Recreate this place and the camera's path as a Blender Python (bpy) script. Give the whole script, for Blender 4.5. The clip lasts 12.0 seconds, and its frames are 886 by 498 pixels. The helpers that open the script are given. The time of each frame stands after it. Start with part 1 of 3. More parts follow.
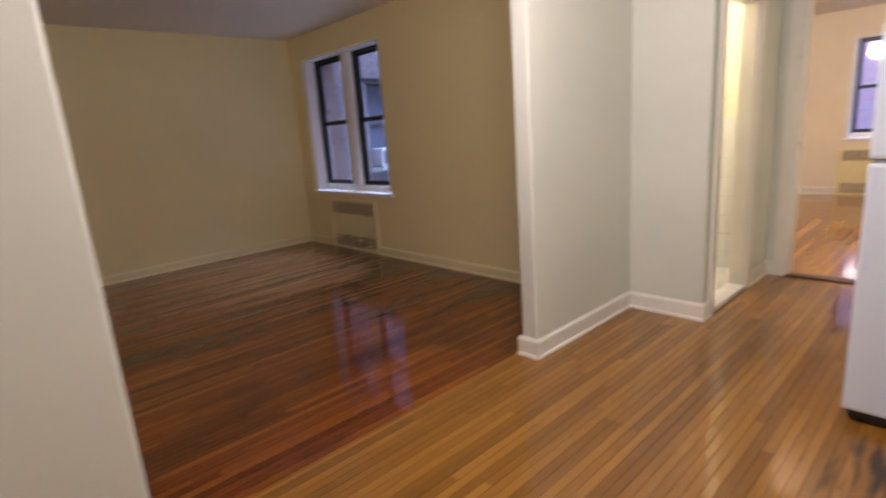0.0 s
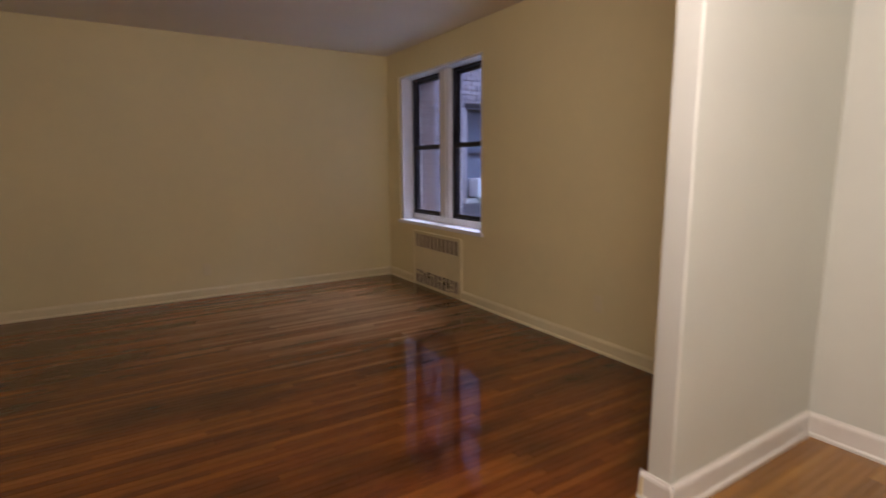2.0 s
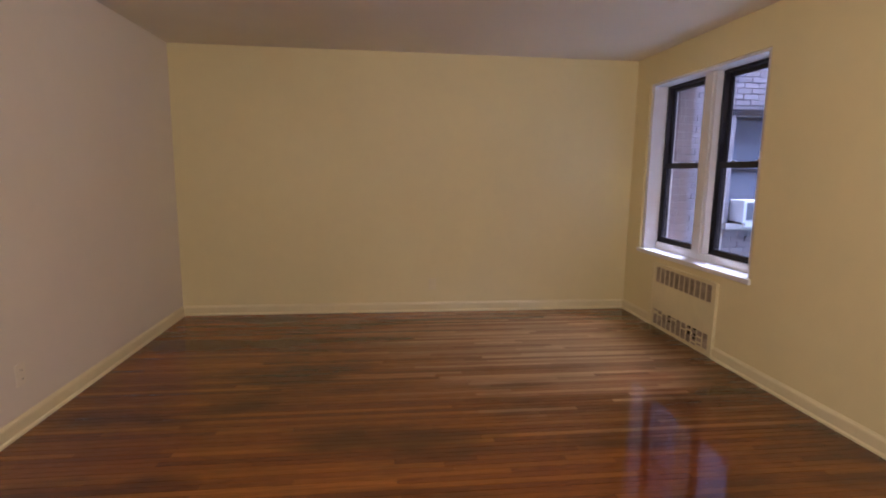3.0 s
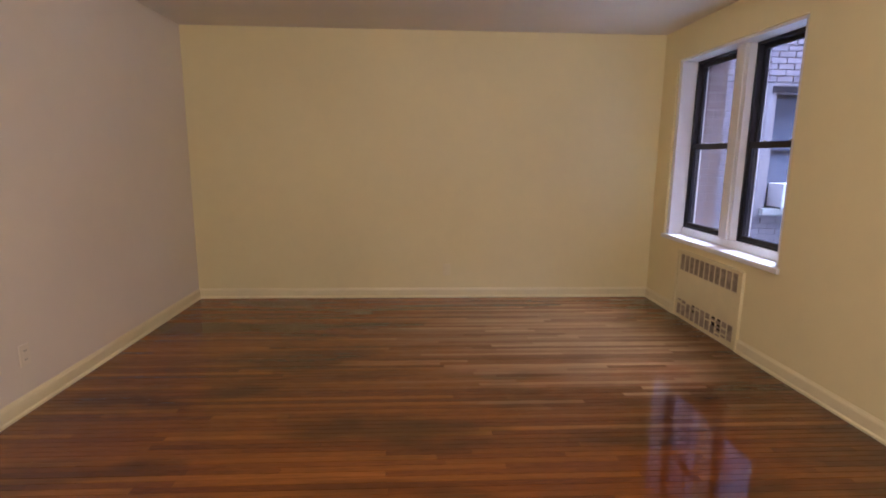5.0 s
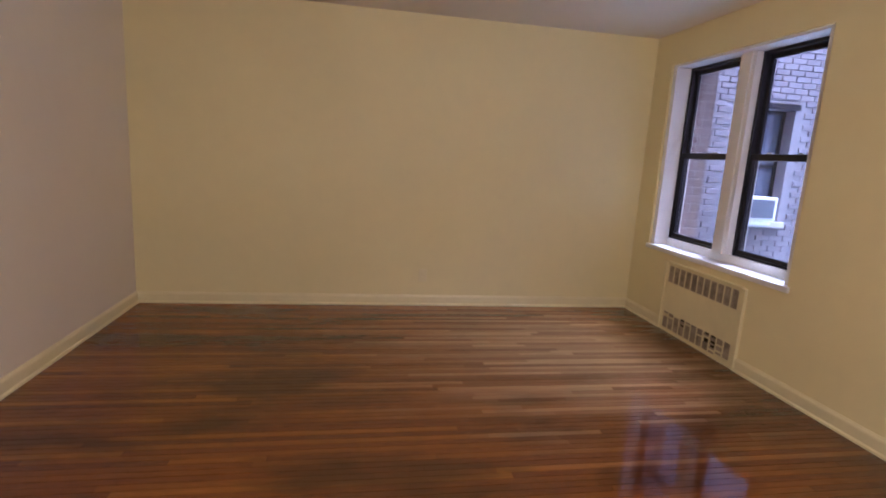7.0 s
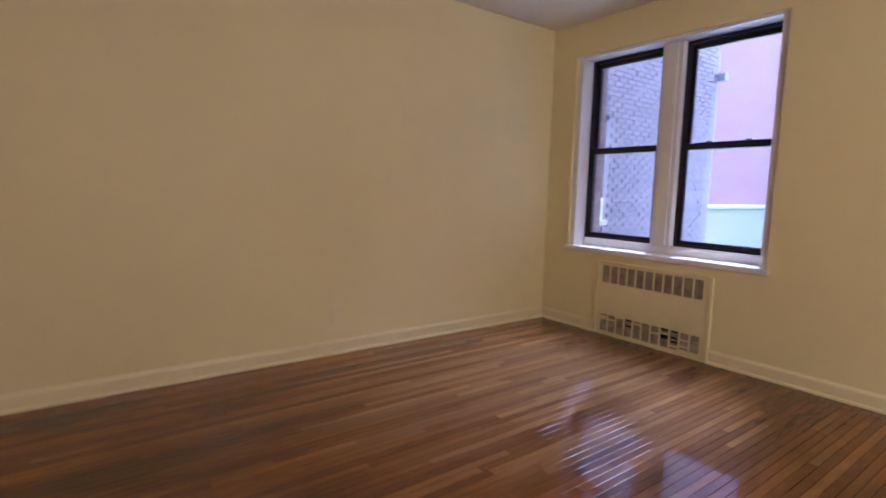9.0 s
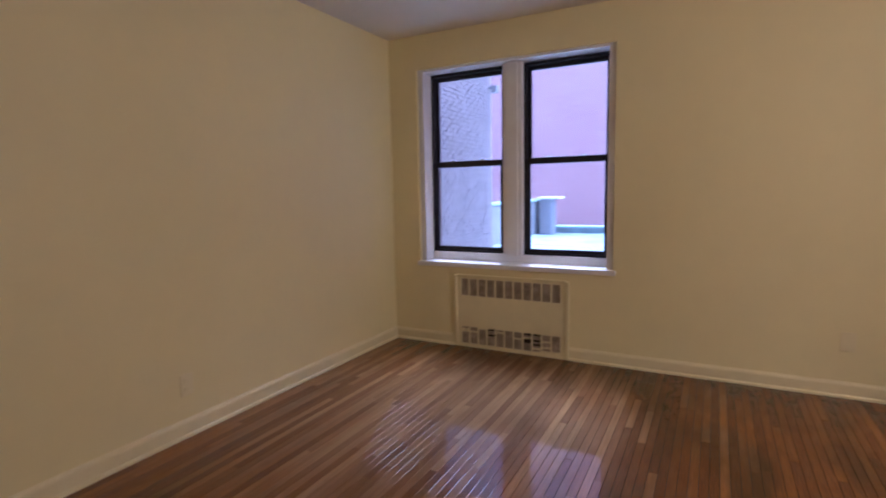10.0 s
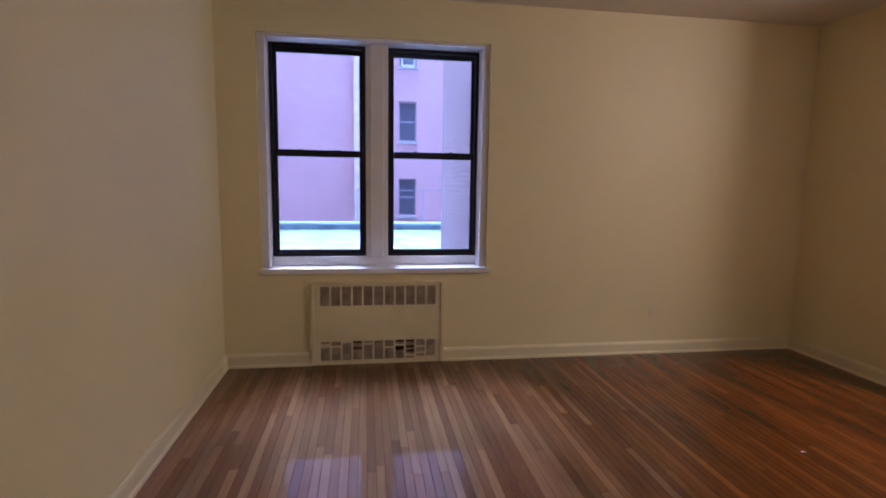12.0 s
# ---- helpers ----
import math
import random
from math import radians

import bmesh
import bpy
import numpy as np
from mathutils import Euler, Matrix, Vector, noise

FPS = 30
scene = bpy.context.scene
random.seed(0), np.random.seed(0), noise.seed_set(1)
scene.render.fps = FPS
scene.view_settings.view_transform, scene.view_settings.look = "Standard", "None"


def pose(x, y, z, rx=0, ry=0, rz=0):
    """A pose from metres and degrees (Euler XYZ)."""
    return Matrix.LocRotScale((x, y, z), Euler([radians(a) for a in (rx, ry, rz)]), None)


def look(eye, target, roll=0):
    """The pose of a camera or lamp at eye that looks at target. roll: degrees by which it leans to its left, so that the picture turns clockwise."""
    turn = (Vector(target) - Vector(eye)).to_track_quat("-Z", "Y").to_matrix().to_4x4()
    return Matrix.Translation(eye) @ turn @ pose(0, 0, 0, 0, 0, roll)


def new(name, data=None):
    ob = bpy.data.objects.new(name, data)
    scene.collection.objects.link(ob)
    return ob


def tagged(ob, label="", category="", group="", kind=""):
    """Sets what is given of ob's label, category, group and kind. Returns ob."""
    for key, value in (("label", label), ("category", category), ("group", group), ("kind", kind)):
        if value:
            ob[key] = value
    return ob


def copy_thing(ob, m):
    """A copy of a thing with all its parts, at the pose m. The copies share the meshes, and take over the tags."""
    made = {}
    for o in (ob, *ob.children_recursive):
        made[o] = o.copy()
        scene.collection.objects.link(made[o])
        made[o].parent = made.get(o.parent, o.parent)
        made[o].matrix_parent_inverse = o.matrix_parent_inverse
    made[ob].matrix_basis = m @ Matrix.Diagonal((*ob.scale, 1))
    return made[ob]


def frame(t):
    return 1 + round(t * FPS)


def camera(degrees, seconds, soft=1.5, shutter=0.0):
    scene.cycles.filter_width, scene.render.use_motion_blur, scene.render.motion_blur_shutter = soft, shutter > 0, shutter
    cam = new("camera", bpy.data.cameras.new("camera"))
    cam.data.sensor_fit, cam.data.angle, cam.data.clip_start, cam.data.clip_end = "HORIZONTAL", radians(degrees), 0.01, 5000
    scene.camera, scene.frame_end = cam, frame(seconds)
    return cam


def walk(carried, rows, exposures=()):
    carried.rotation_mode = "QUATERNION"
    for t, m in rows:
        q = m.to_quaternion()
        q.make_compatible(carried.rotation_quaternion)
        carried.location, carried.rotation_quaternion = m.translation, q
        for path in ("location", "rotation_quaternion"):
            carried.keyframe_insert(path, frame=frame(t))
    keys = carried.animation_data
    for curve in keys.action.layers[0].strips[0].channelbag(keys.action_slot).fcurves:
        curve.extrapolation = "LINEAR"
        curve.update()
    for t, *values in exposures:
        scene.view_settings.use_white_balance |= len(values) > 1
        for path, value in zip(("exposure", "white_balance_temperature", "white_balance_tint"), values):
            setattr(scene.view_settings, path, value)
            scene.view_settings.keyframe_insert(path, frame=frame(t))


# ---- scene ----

# ---------------------------------------------------------------- camera
cam = camera(81.5, 12.0, soft=1.8, shutter=0.45)
# seconds, x, y, z, yaw, pitch, roll
ROWS = [
    (0, 0.496, 0.952, 1.279, -43.572, -12.914, 4.046),
    (0.3, 0.580, 0.949, 1.247, -51.973, -10.933, 4.048),
    (0.5, 0.619, 0.994, 1.213, -57.851, -10.137, 3.771),
    (0.8, 0.667, 1.083, 1.238, -61.754, -10.151, 5.011),
    (1, 0.700, 1.121, 1.244, -58.835, -10.945, 5.010),
    (1.1, 0.747, 1.186, 1.243, -55.639, -11.157, 4.387),
    (1.5, 0.871, 1.358, 1.298, -41.501, -10.977, 3.842),
    (2, 1.051, 1.585, 1.266, -32.415, -9.187, 0.355),
    (2.5, 1.259, 1.796, 1.316, -17.054, -8.259, 0.226),
    (3, 1.261, 2.011, 1.380, -6.566, -8.508, -0.749),
    (5, 1.454, 2.113, 1.364, -2.857, -10.248, -0.534),
    (5.5, 1.430, 2.120, 1.358, -2.699, -10.317, -0.351),
    (6, 1.415, 2.150, 1.358, -1.631, -12.001, -0.589),
    (6.5, 1.240, 2.328, 1.376, -5.809, -11.396, -2.789),
    (8.3, 0.601, 3.317, 1.226, -21.114, -8.952, -0.116),
    (8.5, 0.413, 3.492, 1.239, -26.897, -9.985, -2.459),
    (9, 0.303, 3.890, 1.113, -36.524, -6.581, -1.482),
    (9.5, 0.131, 4.247, 1.250, -50.096, -8.604, -0.447),
    (10, 0.092, 4.591, 1.255, -62.169, -6.511, 1.136),
    (10.5, -0.015, 5.121, 1.266, -78.439, -7.013, -0.703),
    (11, 0.102, 5.393, 1.384, -87.059, -10.975, 0.708),
    (11.5, 0.180, 5.788, 1.191, -93.627, -6.734, 0.478),
    (12, 0.199, 6.056, 1.261, -98.524, -7.138, -0.855),
]
walk(cam, [(t, pose(x, y, z, 90 + pitch, roll, yaw)) for t, x, y, z, yaw, pitch, roll in ROWS],
     exposures=[(t, e, k, g) for t, e, k, g in ((0.0, 2.57, 4850, 29), (0.5, 2.42, 4820, 29), (1.0, 2.25, 4820, 29), (1.5, 2.22, 4900, 29), (2.0, 2.5, 4980, 29), (3.0, 3.15, 4980, 29), (6.0, 3.34, 4850, 29), (9.0, 3.27, 4800, 30), (10.0, 2.98, 4750, 31), (11.0, 2.86, 4690, 33), (12.0, 2.80, 4660, 34))])

# ---------------------------------------------------------------- light
world = bpy.data.worlds.new("sky")
scene.world = world
world.use_nodes = True
wn = world.node_tree
sky = wn.nodes.new("ShaderNodeTexSky")
sky.sky_type = "NISHITA"
sky.sun_disc = False
sky.sun_elevation = radians(60)
sky.sun_rotation = radians(94)
sky.dust_density = 3.0
wn.links.new(sky.outputs["Color"], wn.nodes["Background"].inputs["Color"])
wn.nodes["Background"].inputs["Strength"].default_value = 0.15


def lamp(name, kind, m, energy, color, size):
    data = bpy.data.lights.new(name, kind)
    data.energy, data.color = energy, color
    if kind == "SUN":
        data.angle = size
    else:
        data.shadow_soft_size = size
    ob = new(name, data)
    ob.matrix_world = m
    return ob


# the bright part of an overcast sky, high over the courtyard
lamp("sun", "SUN", look((8, -1.0, 14), (0, 0, 0)), 4.0, (0.82, 0.90, 1.0), radians(100))
lamp("foyer_bulb", "POINT", pose(1.80, 1.93, 2.25), 15.2, (1.0, 0.77, 0.47), 0.36)
lamp("bedroom_bulb", "POINT", pose(5.95, 2.70, 2.20), 19, (1.0, 0.72, 0.38), 0.16)
lamp("bathroom_bulb", "POINT", pose(4.45, 3.1, 2.2), 6, (1.0, 0.78, 0.45), 0.08)


# ---------------------------------------------------------------- materials
class Mat:
    """A node material under construction."""

    def __init__(self, name, rough=0.5, metal=0.0):
        self.mat = bpy.data.materials.new(name)
        self.mat.use_nodes = True
        self.t = self.mat.node_tree
        self.b = self.t.nodes["Principled BSDF"]
        self.b.inputs["Roughness"].default_value = rough
        self.b.inputs["Metallic"].default_value = metal

    def n(self, kind, **settings):
        node = self.t.nodes.new(kind)
        for key, value in settings.items():
            node.inputs[key.replace("_", " ")].default_value = value
        return node

    def put(self, out, to):
        self.t.links.new(out, to)

    def pos(self, scale=(1, 1, 1)):
        g = self.n("ShaderNodeNewGeometry")
        m = self.n("ShaderNodeVectorMath")
        m.operation = "MULTIPLY"
        self.put(g.outputs["Position"], m.inputs[0])
        m.inputs[1].default_value = scale
        return m.outputs[0]

    def noise(self, scale, detail=3.0, stretch=(1, 1, 1), vec=None):
        node = self.n("ShaderNodeTexNoise", Scale=scale, Detail=detail)
        self.put(vec if vec is not None else self.pos(stretch), node.inputs["Vector"])
        return node.outputs["Fac"]

    def ramp(self, fac, stops):
        r = self.n("ShaderNodeValToRGB")
        e = r.color_ramp.elements
        while len(e) < len(stops):
            e.new(0.5)
        for k, (p, c) in zip(e, stops):
            k.position = p
            k.color = (*c, 1) if len(c) == 3 else c
        self.put(fac, r.inputs["Fac"])
        return r.outputs["Color"]

    def mix(self, fac, a, b, blend="MIX"):
        m = self.n("ShaderNodeMix")
        m.data_type, m.blend_type = "RGBA", blend
        for sock, v in ((m.inputs[0], fac), (m.inputs[6], a), (m.inputs[7], b)):
            if hasattr(v, "is_output"):
                self.put(v, sock)
            elif isinstance(v, (int, float)):
                sock.default_value = v
            else:
                sock.default_value = (*v, 1)
        return m.outputs[2]

    def math(self, op, a, b=0.0, clamp=False):
        m = self.n("ShaderNodeMath")
        m.operation, m.use_clamp = op, clamp
        for sock, v in ((m.inputs[0], a), (m.inputs[1], b)):
            if hasattr(v, "is_output"):
                self.put(v, sock)
            else:
                sock.default_value = v
        return m.outputs[0]

    def color(self, out):
        self.put(out, self.b.inputs["Base Color"])
        return self

    def bump(self, height, strength=0.2, distance=0.002):
        node = self.n("ShaderNodeBump", Strength=strength, Distance=distance)
        self.put(height, node.inputs["Height"])
        self.put(node.outputs["Normal"], self.b.inputs["Normal"])
        return self


def painted(name, base, rough=0.5, vary=0.025, lumps=0.2):
    """Old brush- or roller-painted plaster or wood: faint blotches, roller grain, uneven plaster."""
    m = Mat(name, rough)
    big = m.noise(1.3, 4)
    small = m.noise(9.0, 5)
    dark = tuple(c * (1 - 2 * vary) for c in base)
    light = tuple(min(1, c * (1 + vary)) for c in base)
    col = m.ramp(big, [(0.3, dark), (0.7, light)])
    col = m.mix(0.35, col, m.ramp(small, [(0.35, dark), (0.65, base)]))
    m.color(col)
    h = m.math("ADD", m.math("MULTIPLY", m.noise(3.5, 3), 5.0), m.noise(140, 2))
    m.bump(h, lumps, 0.003)
    r = m.ramp(small, [(0.3, (rough * 0.85,) * 3), (0.7, (min(1, rough * 1.15),) * 3)])
    m.put(r, m.b.inputs["Roughness"])
    return m.mat


def plain(name, base, rough=0.5, metal=0.0, vary=0.1, scale=25.0, bump=0.05):
    m = Mat(name, rough, metal)
    f = m.noise(scale, 4)
    m.color(m.ramp(f, [(0.3, tuple(c * (1 - vary) for c in base)), (0.7, tuple(min(1, c * (1 + vary)) for c in base))]))
    m.bump(f, bump, 0.001)
    return m.mat


def oak(name, per_object):
    """Varnished narrow oak strips, each with its own tone, with walked-in dark stains."""
    m = Mat(name, 0.2)
    if per_object:
        rnd = m.n("ShaderNodeObjectInfo").outputs["Random"]
    else:
        rnd = m.n("ShaderNodeNewGeometry").outputs["Random Per Island"]
    off = m.n("ShaderNodeVectorMath")
    off.operation = "MULTIPLY_ADD"
    m.put(rnd, off.inputs[0])
    off.inputs[1].default_value = (37.0, 11.0, 5.0)
    m.put(m.pos((1, 1, 1)), off.inputs[2])
    st = m.n("ShaderNodeVectorMath")
    st.operation = "MULTIPLY"
    m.put(off.outputs[0], st.inputs[0])
    st.inputs[1].default_value = (1.6, 34.0, 1.0)
    grain = m.noise(2.2, 6, vec=st.outputs[0])
    fine = m.n("ShaderNodeVectorMath")
    fine.operation = "MULTIPLY"
    m.put(off.outputs[0], fine.inputs[0])
    fine.inputs[1].default_value = (6.0, 260.0, 1.0)
    pores = m.noise(2.0, 3, vec=fine.outputs[0])
    tone = m.ramp(rnd, [(0.0, (0.055, 0.013, 0.003)), (0.22, (0.16, 0.050, 0.008)), (0.5, (0.27, 0.105, 0.016)), (0.8, (0.41, 0.19, 0.030)), (1.0, (0.58, 0.32, 0.065))])
    col = m.mix(m.math("MULTIPLY", grain, 0.85), tone, (0.11, 0.034, 0.007))
    col = m.mix(0.36, col, m.ramp(pores, [(0.4, (0.07, 0.022, 0.005)), (0.6, (0.36, 0.15, 0.030))]))
    # the foyer and hall strips are mixed lighter and yellower
    gy = m.n("ShaderNodeSeparateXYZ")
    m.put(m.pos((1, 1, 1)), gy.inputs[0])
    foyer = m.math("LESS_THAN", gy.outputs[1], 2.72)
    col = m.mix(m.math("MULTIPLY", foyer, 0.78), col, m.mix(0.5, m.mix(grain, (0.42, 0.29, 0.052), (0.18, 0.105, 0.017)), m.ramp(rnd, [(0.0, (0.16, 0.09, 0.018)), (0.5, (0.31, 0.20, 0.038)), (1.0, (0.45, 0.31, 0.070))])))
    # worn and wet-stained patches that run along the strips
    blot = m.noise(1.7, 4, (0.5, 1.5, 1))
    worn = m.ramp(blot, [(0.49, (0, 0, 0)), (0.62, (1, 1, 1))])
    col = m.mix(m.math("MULTIPLY", m.math("MULTIPLY", worn, m.math("SUBTRACT", 1.0, m.math("MULTIPLY", foyer, 0.75))), 0.82), col, (0.060, 0.021, 0.006))
    col = m.mix(m.math("SUBTRACT", 1.0, m.math("MULTIPLY", foyer, 0.85)), col, (0.80, 0.67, 0.38), "MULTIPLY")
    # rubbed grey varnish and painted daylight sheen under the double window, ragged along strips
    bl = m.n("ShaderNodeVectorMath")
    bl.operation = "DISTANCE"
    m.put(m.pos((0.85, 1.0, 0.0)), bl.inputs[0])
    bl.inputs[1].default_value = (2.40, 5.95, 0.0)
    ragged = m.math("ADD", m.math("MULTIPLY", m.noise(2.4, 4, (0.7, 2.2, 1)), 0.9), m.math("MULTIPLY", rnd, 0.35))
    worn_sheen = m.math("SUBTRACT", m.math("ADD", m.math("MULTIPLY", ragged, 1.5), 0.45), bl.outputs["Value"], True)
    col = m.mix(m.math("MULTIPLY", worn_sheen, 0.75), col, m.mix(m.math("MULTIPLY", grain, 0.7), m.ramp(rnd, [(0.0, (0.18, 0.115, 0.085)), (0.6, (0.34, 0.26, 0.205)), (1.0, (0.49, 0.41, 0.35))]), (0.10, 0.055, 0.035)))

    # dark dirt along the window wall's foot, with the sill's shade painted in
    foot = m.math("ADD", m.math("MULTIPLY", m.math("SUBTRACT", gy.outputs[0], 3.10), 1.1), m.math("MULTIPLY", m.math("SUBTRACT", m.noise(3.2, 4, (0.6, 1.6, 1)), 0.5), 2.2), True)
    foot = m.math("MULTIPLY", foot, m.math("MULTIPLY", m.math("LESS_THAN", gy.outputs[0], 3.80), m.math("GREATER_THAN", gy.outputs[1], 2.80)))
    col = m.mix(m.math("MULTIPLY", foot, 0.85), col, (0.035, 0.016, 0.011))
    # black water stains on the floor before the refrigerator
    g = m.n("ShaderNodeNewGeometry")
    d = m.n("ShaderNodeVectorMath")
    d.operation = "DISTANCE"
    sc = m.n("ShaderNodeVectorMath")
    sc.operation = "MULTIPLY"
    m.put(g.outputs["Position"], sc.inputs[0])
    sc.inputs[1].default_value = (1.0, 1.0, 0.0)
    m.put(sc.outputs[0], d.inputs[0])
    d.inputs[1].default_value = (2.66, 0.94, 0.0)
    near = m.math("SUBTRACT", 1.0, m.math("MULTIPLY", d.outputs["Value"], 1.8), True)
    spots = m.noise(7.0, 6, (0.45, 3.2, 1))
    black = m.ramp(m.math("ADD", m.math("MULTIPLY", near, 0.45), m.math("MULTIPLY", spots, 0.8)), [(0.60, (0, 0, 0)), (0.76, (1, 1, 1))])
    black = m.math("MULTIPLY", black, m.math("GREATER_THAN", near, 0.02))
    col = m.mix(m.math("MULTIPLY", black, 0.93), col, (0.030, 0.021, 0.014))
    m.color(col)
    scuff = m.noise(14.0, 5, (0.6, 1.8, 1))
    m.put(m.ramp(scuff, [(0.3, (0.40,) * 3), (0.75, (0.58,) * 3)]), m.b.inputs["Roughness"])
    m.b.inputs["Specular IOR Level"].default_value = 0.18
    m.b.inputs["Coat Weight"].default_value = 1.0
    m.b.inputs["Coat Tint"].default_value = (1.0, 0.80, 0.48, 1)
    m.b.inputs["Coat Roughness"].default_value = 0.06
    m.b.inputs["Coat IOR"].default_value = 1.6
    h = m.math("ADD", m.math("MULTIPLY", grain, 0.5), m.math("MULTIPLY", m.noise(5.0, 3), 2.0))
    m.bump(h, 0.10, 0.002)
    return m.mat


def brickwork(name, stops, mortar, per_object=None):
    """Brick: as single bricks (per_object True or False), or, far off, as courses in the material."""
    m = Mat(name, 0.85)
    fleck = m.noise(60, 4)
    if per_object is None:
        g = m.n("ShaderNodeNewGeometry")
        sp = m.n("ShaderNodeSeparateXYZ")
        m.put(g.outputs["Position"], sp.inputs[0])
        cb = m.n("ShaderNodeCombineXYZ")
        m.put(m.math("ADD", sp.outputs[0], sp.outputs[1]), cb.inputs[0])
        m.put(sp.outputs[2], cb.inputs[1])
        br = m.n("ShaderNodeTexBrick", Scale=1.0, Mortar_Size=0.008, Brick_Width=0.215, Row_Height=0.075)
        br.inputs["Color1"].default_value = (*stops[0], 1)
        br.inputs["Color2"].default_value = (*stops[-1], 1)
        br.inputs["Mortar"].default_value = (*mortar, 1)
        m.put(cb.outputs[0], br.inputs["Vector"])
        col = br.outputs["Color"]
        m.bump(m.math("SUBTRACT", fleck, br.outputs["Fac"]), 0.5, 0.006)
    else:
        if per_object:
            rnd = m.n("ShaderNodeObjectInfo").outputs["Random"]
        else:
            rnd = m.n("ShaderNodeNewGeometry").outputs["Random Per Island"]
        col = m.ramp(rnd, [(i / (len(stops) - 1), c) for i, c in enumerate(stops)])
        m.bump(fleck, 0.5, 0.004)
    col = m.mix(0.35, col, m.ramp(m.noise(0.7, 5), [(0.35, stops[0]), (0.7, stops[-1])]))
    col = m.mix(0.25, col, m.ramp(fleck, [(0.4, tuple(c * 0.6 for c in stops[0])), (0.65, stops[-1])]))
    m.color(col)
    return m.mat


def glass_pane(name):
    m = Mat(name)
    t = m.t
    out = t.nodes["Material Output"]
    clear = m.n("ShaderNodeBsdfTransparent")
    clear.inputs["Color"].default_value = (0.93, 0.95, 0.97, 1)
    gloss = m.n("ShaderNodeBsdfGlossy")
    gloss.inputs["Roughness"].default_value = 0.02
    lw = m.n("ShaderNodeLayerWeight", Blend=0.5)
    fac = m.math("ADD", 0.03, m.math("MULTIPLY", m.math("POWER", lw.outputs["Facing"], 4.0), 0.5))
    mx = m.n("ShaderNodeMixShader")
    m.put(fac, mx.inputs[0])
    m.put(clear.outputs[0], mx.inputs[1])
    m.put(gloss.outputs[0], mx.inputs[2])
    m.put(mx.outputs[0], out.inputs["Surface"])
    return m.mat


def glow(name, color, strength):
    m = Mat(name, 0.4)
    m.b.inputs["Base Color"].default_value = (0.85, 0.83, 0.78, 1)
    m.b.inputs["Emission Color"].default_value = (*color, 1)
    m.b.inputs["Emission Strength"].default_value = strength
    return m.mat


CREAM = painted("cream_wall_paint", (0.85, 0.75, 0.40), 0.55)
SIDE = painted("off_white_wall_paint", (0.80, 0.725, 0.58), 0.55)
WHITE_WALL = painted("white_wall_paint", (0.70, 0.72, 0.63), 0.5)
BED_WALL = painted("warm_white_wall_paint", (0.82, 0.74, 0.58), 0.55)
CEIL = painted("ceiling_paint", (0.80, 0.74, 0.60), 0.7)
LIVING_TRIM = painted("cream_trim_paint", (0.84, 0.745, 0.44), 0.35, 0.05, 0.35)
PAINTED_PLATE = painted("painted_over_plate", (0.85, 0.75, 0.45), 0.5, 0.03, 0.25)
TRIM = painted("white_trim_paint", (0.82, 0.80, 0.72), 0.32, 0.05, 0.35)
SILL = painted("sill_paint", (0.84, 0.83, 0.80), 0.35, 0.05, 0.3)
COVER = painted("radiator_cover_paint", (0.83, 0.74, 0.42), 0.4, 0.07, 0.2)
GRILLE = plain("worn_grille_paint", (0.38, 0.31, 0.22), 0.55, 0.1, 0.35, 18)
# near-black colour that stands for the shade in recesses and slots
DARK = plain("gap_shade", (0.035, 0.026, 0.018), 0.8)
BLACK = plain("black_window_metal", (0.014, 0.013, 0.016), 0.35, 0.2, 0.3)
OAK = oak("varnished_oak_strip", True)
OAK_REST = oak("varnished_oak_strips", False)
SUBFLOOR = plain("floor_joint_dirt", (0.03, 0.016, 0.008), 0.7)
THRESHOLD = plain("dark_threshold_wood", (0.08, 0.035, 0.015), 0.35)
ENAMEL = plain("white_fridge_enamel", (0.70, 0.77, 0.88), 0.26, 0, 0.012, 60, 0.015)
SEAL = plain("grey_door_gasket", (0.30, 0.31, 0.33), 0.5)
BASEGRILLE = plain("black_base_grille", (0.02, 0.02, 0.02), 0.5)
BADGE = plain("grey_badge_metal", (0.60, 0.62, 0.65), 0.4, 0.3)
BRASS = plain("brass", (0.60, 0.40, 0.14), 0.25, 1.0)
STEEL = plain("brushed_steel", (0.55, 0.55, 0.55), 0.3, 1.0)
PLATE = plain("ivory_plastic", (0.82, 0.74, 0.56), 0.35, 0, 0.03)
CABINET = painted("white_cabinet_paint", (0.80, 0.79, 0.77), 0.3, 0.04, 0.15)
COUNTER = plain("grey_speckled_worktop", (0.42, 0.40, 0.37), 0.3, 0, 0.3, 120)
KICK = plain("grey_toe_kick", (0.16, 0.15, 0.16), 0.6)
MARBLE = plain("white_marble_saddle", (0.72, 0.71, 0.68), 0.3, 0, 0.12, 9)
TILE = plain("white_wall_tile", (0.80, 0.80, 0.76), 0.15, 0, 0.03, 40)
TILE_FLOOR = plain("bathroom_floor_tile", (0.62, 0.60, 0.55), 0.25, 0, 0.15, 14)
YELLOW_WALL = painted("pale_yellow_wall_paint", (0.80, 0.75, 0.54), 0.5)
GLASS = glass_pane("window_glass")
GLOBE = glow("lit_glass_globe", (1.0, 0.86, 0.65), 1.5)
ROOFING = plain("silver_roof_coating", (0.21, 0.28, 0.29), 0.6, 0, 0.38, 1.6)
COPING = plain("pale_green_coping", (0.40, 0.60, 0.58), 0.5, 0, 0.15, 5)
WHITE_METAL = plain("white_painted_metal", (0.74, 0.75, 0.76), 0.45, 0, 0.08)
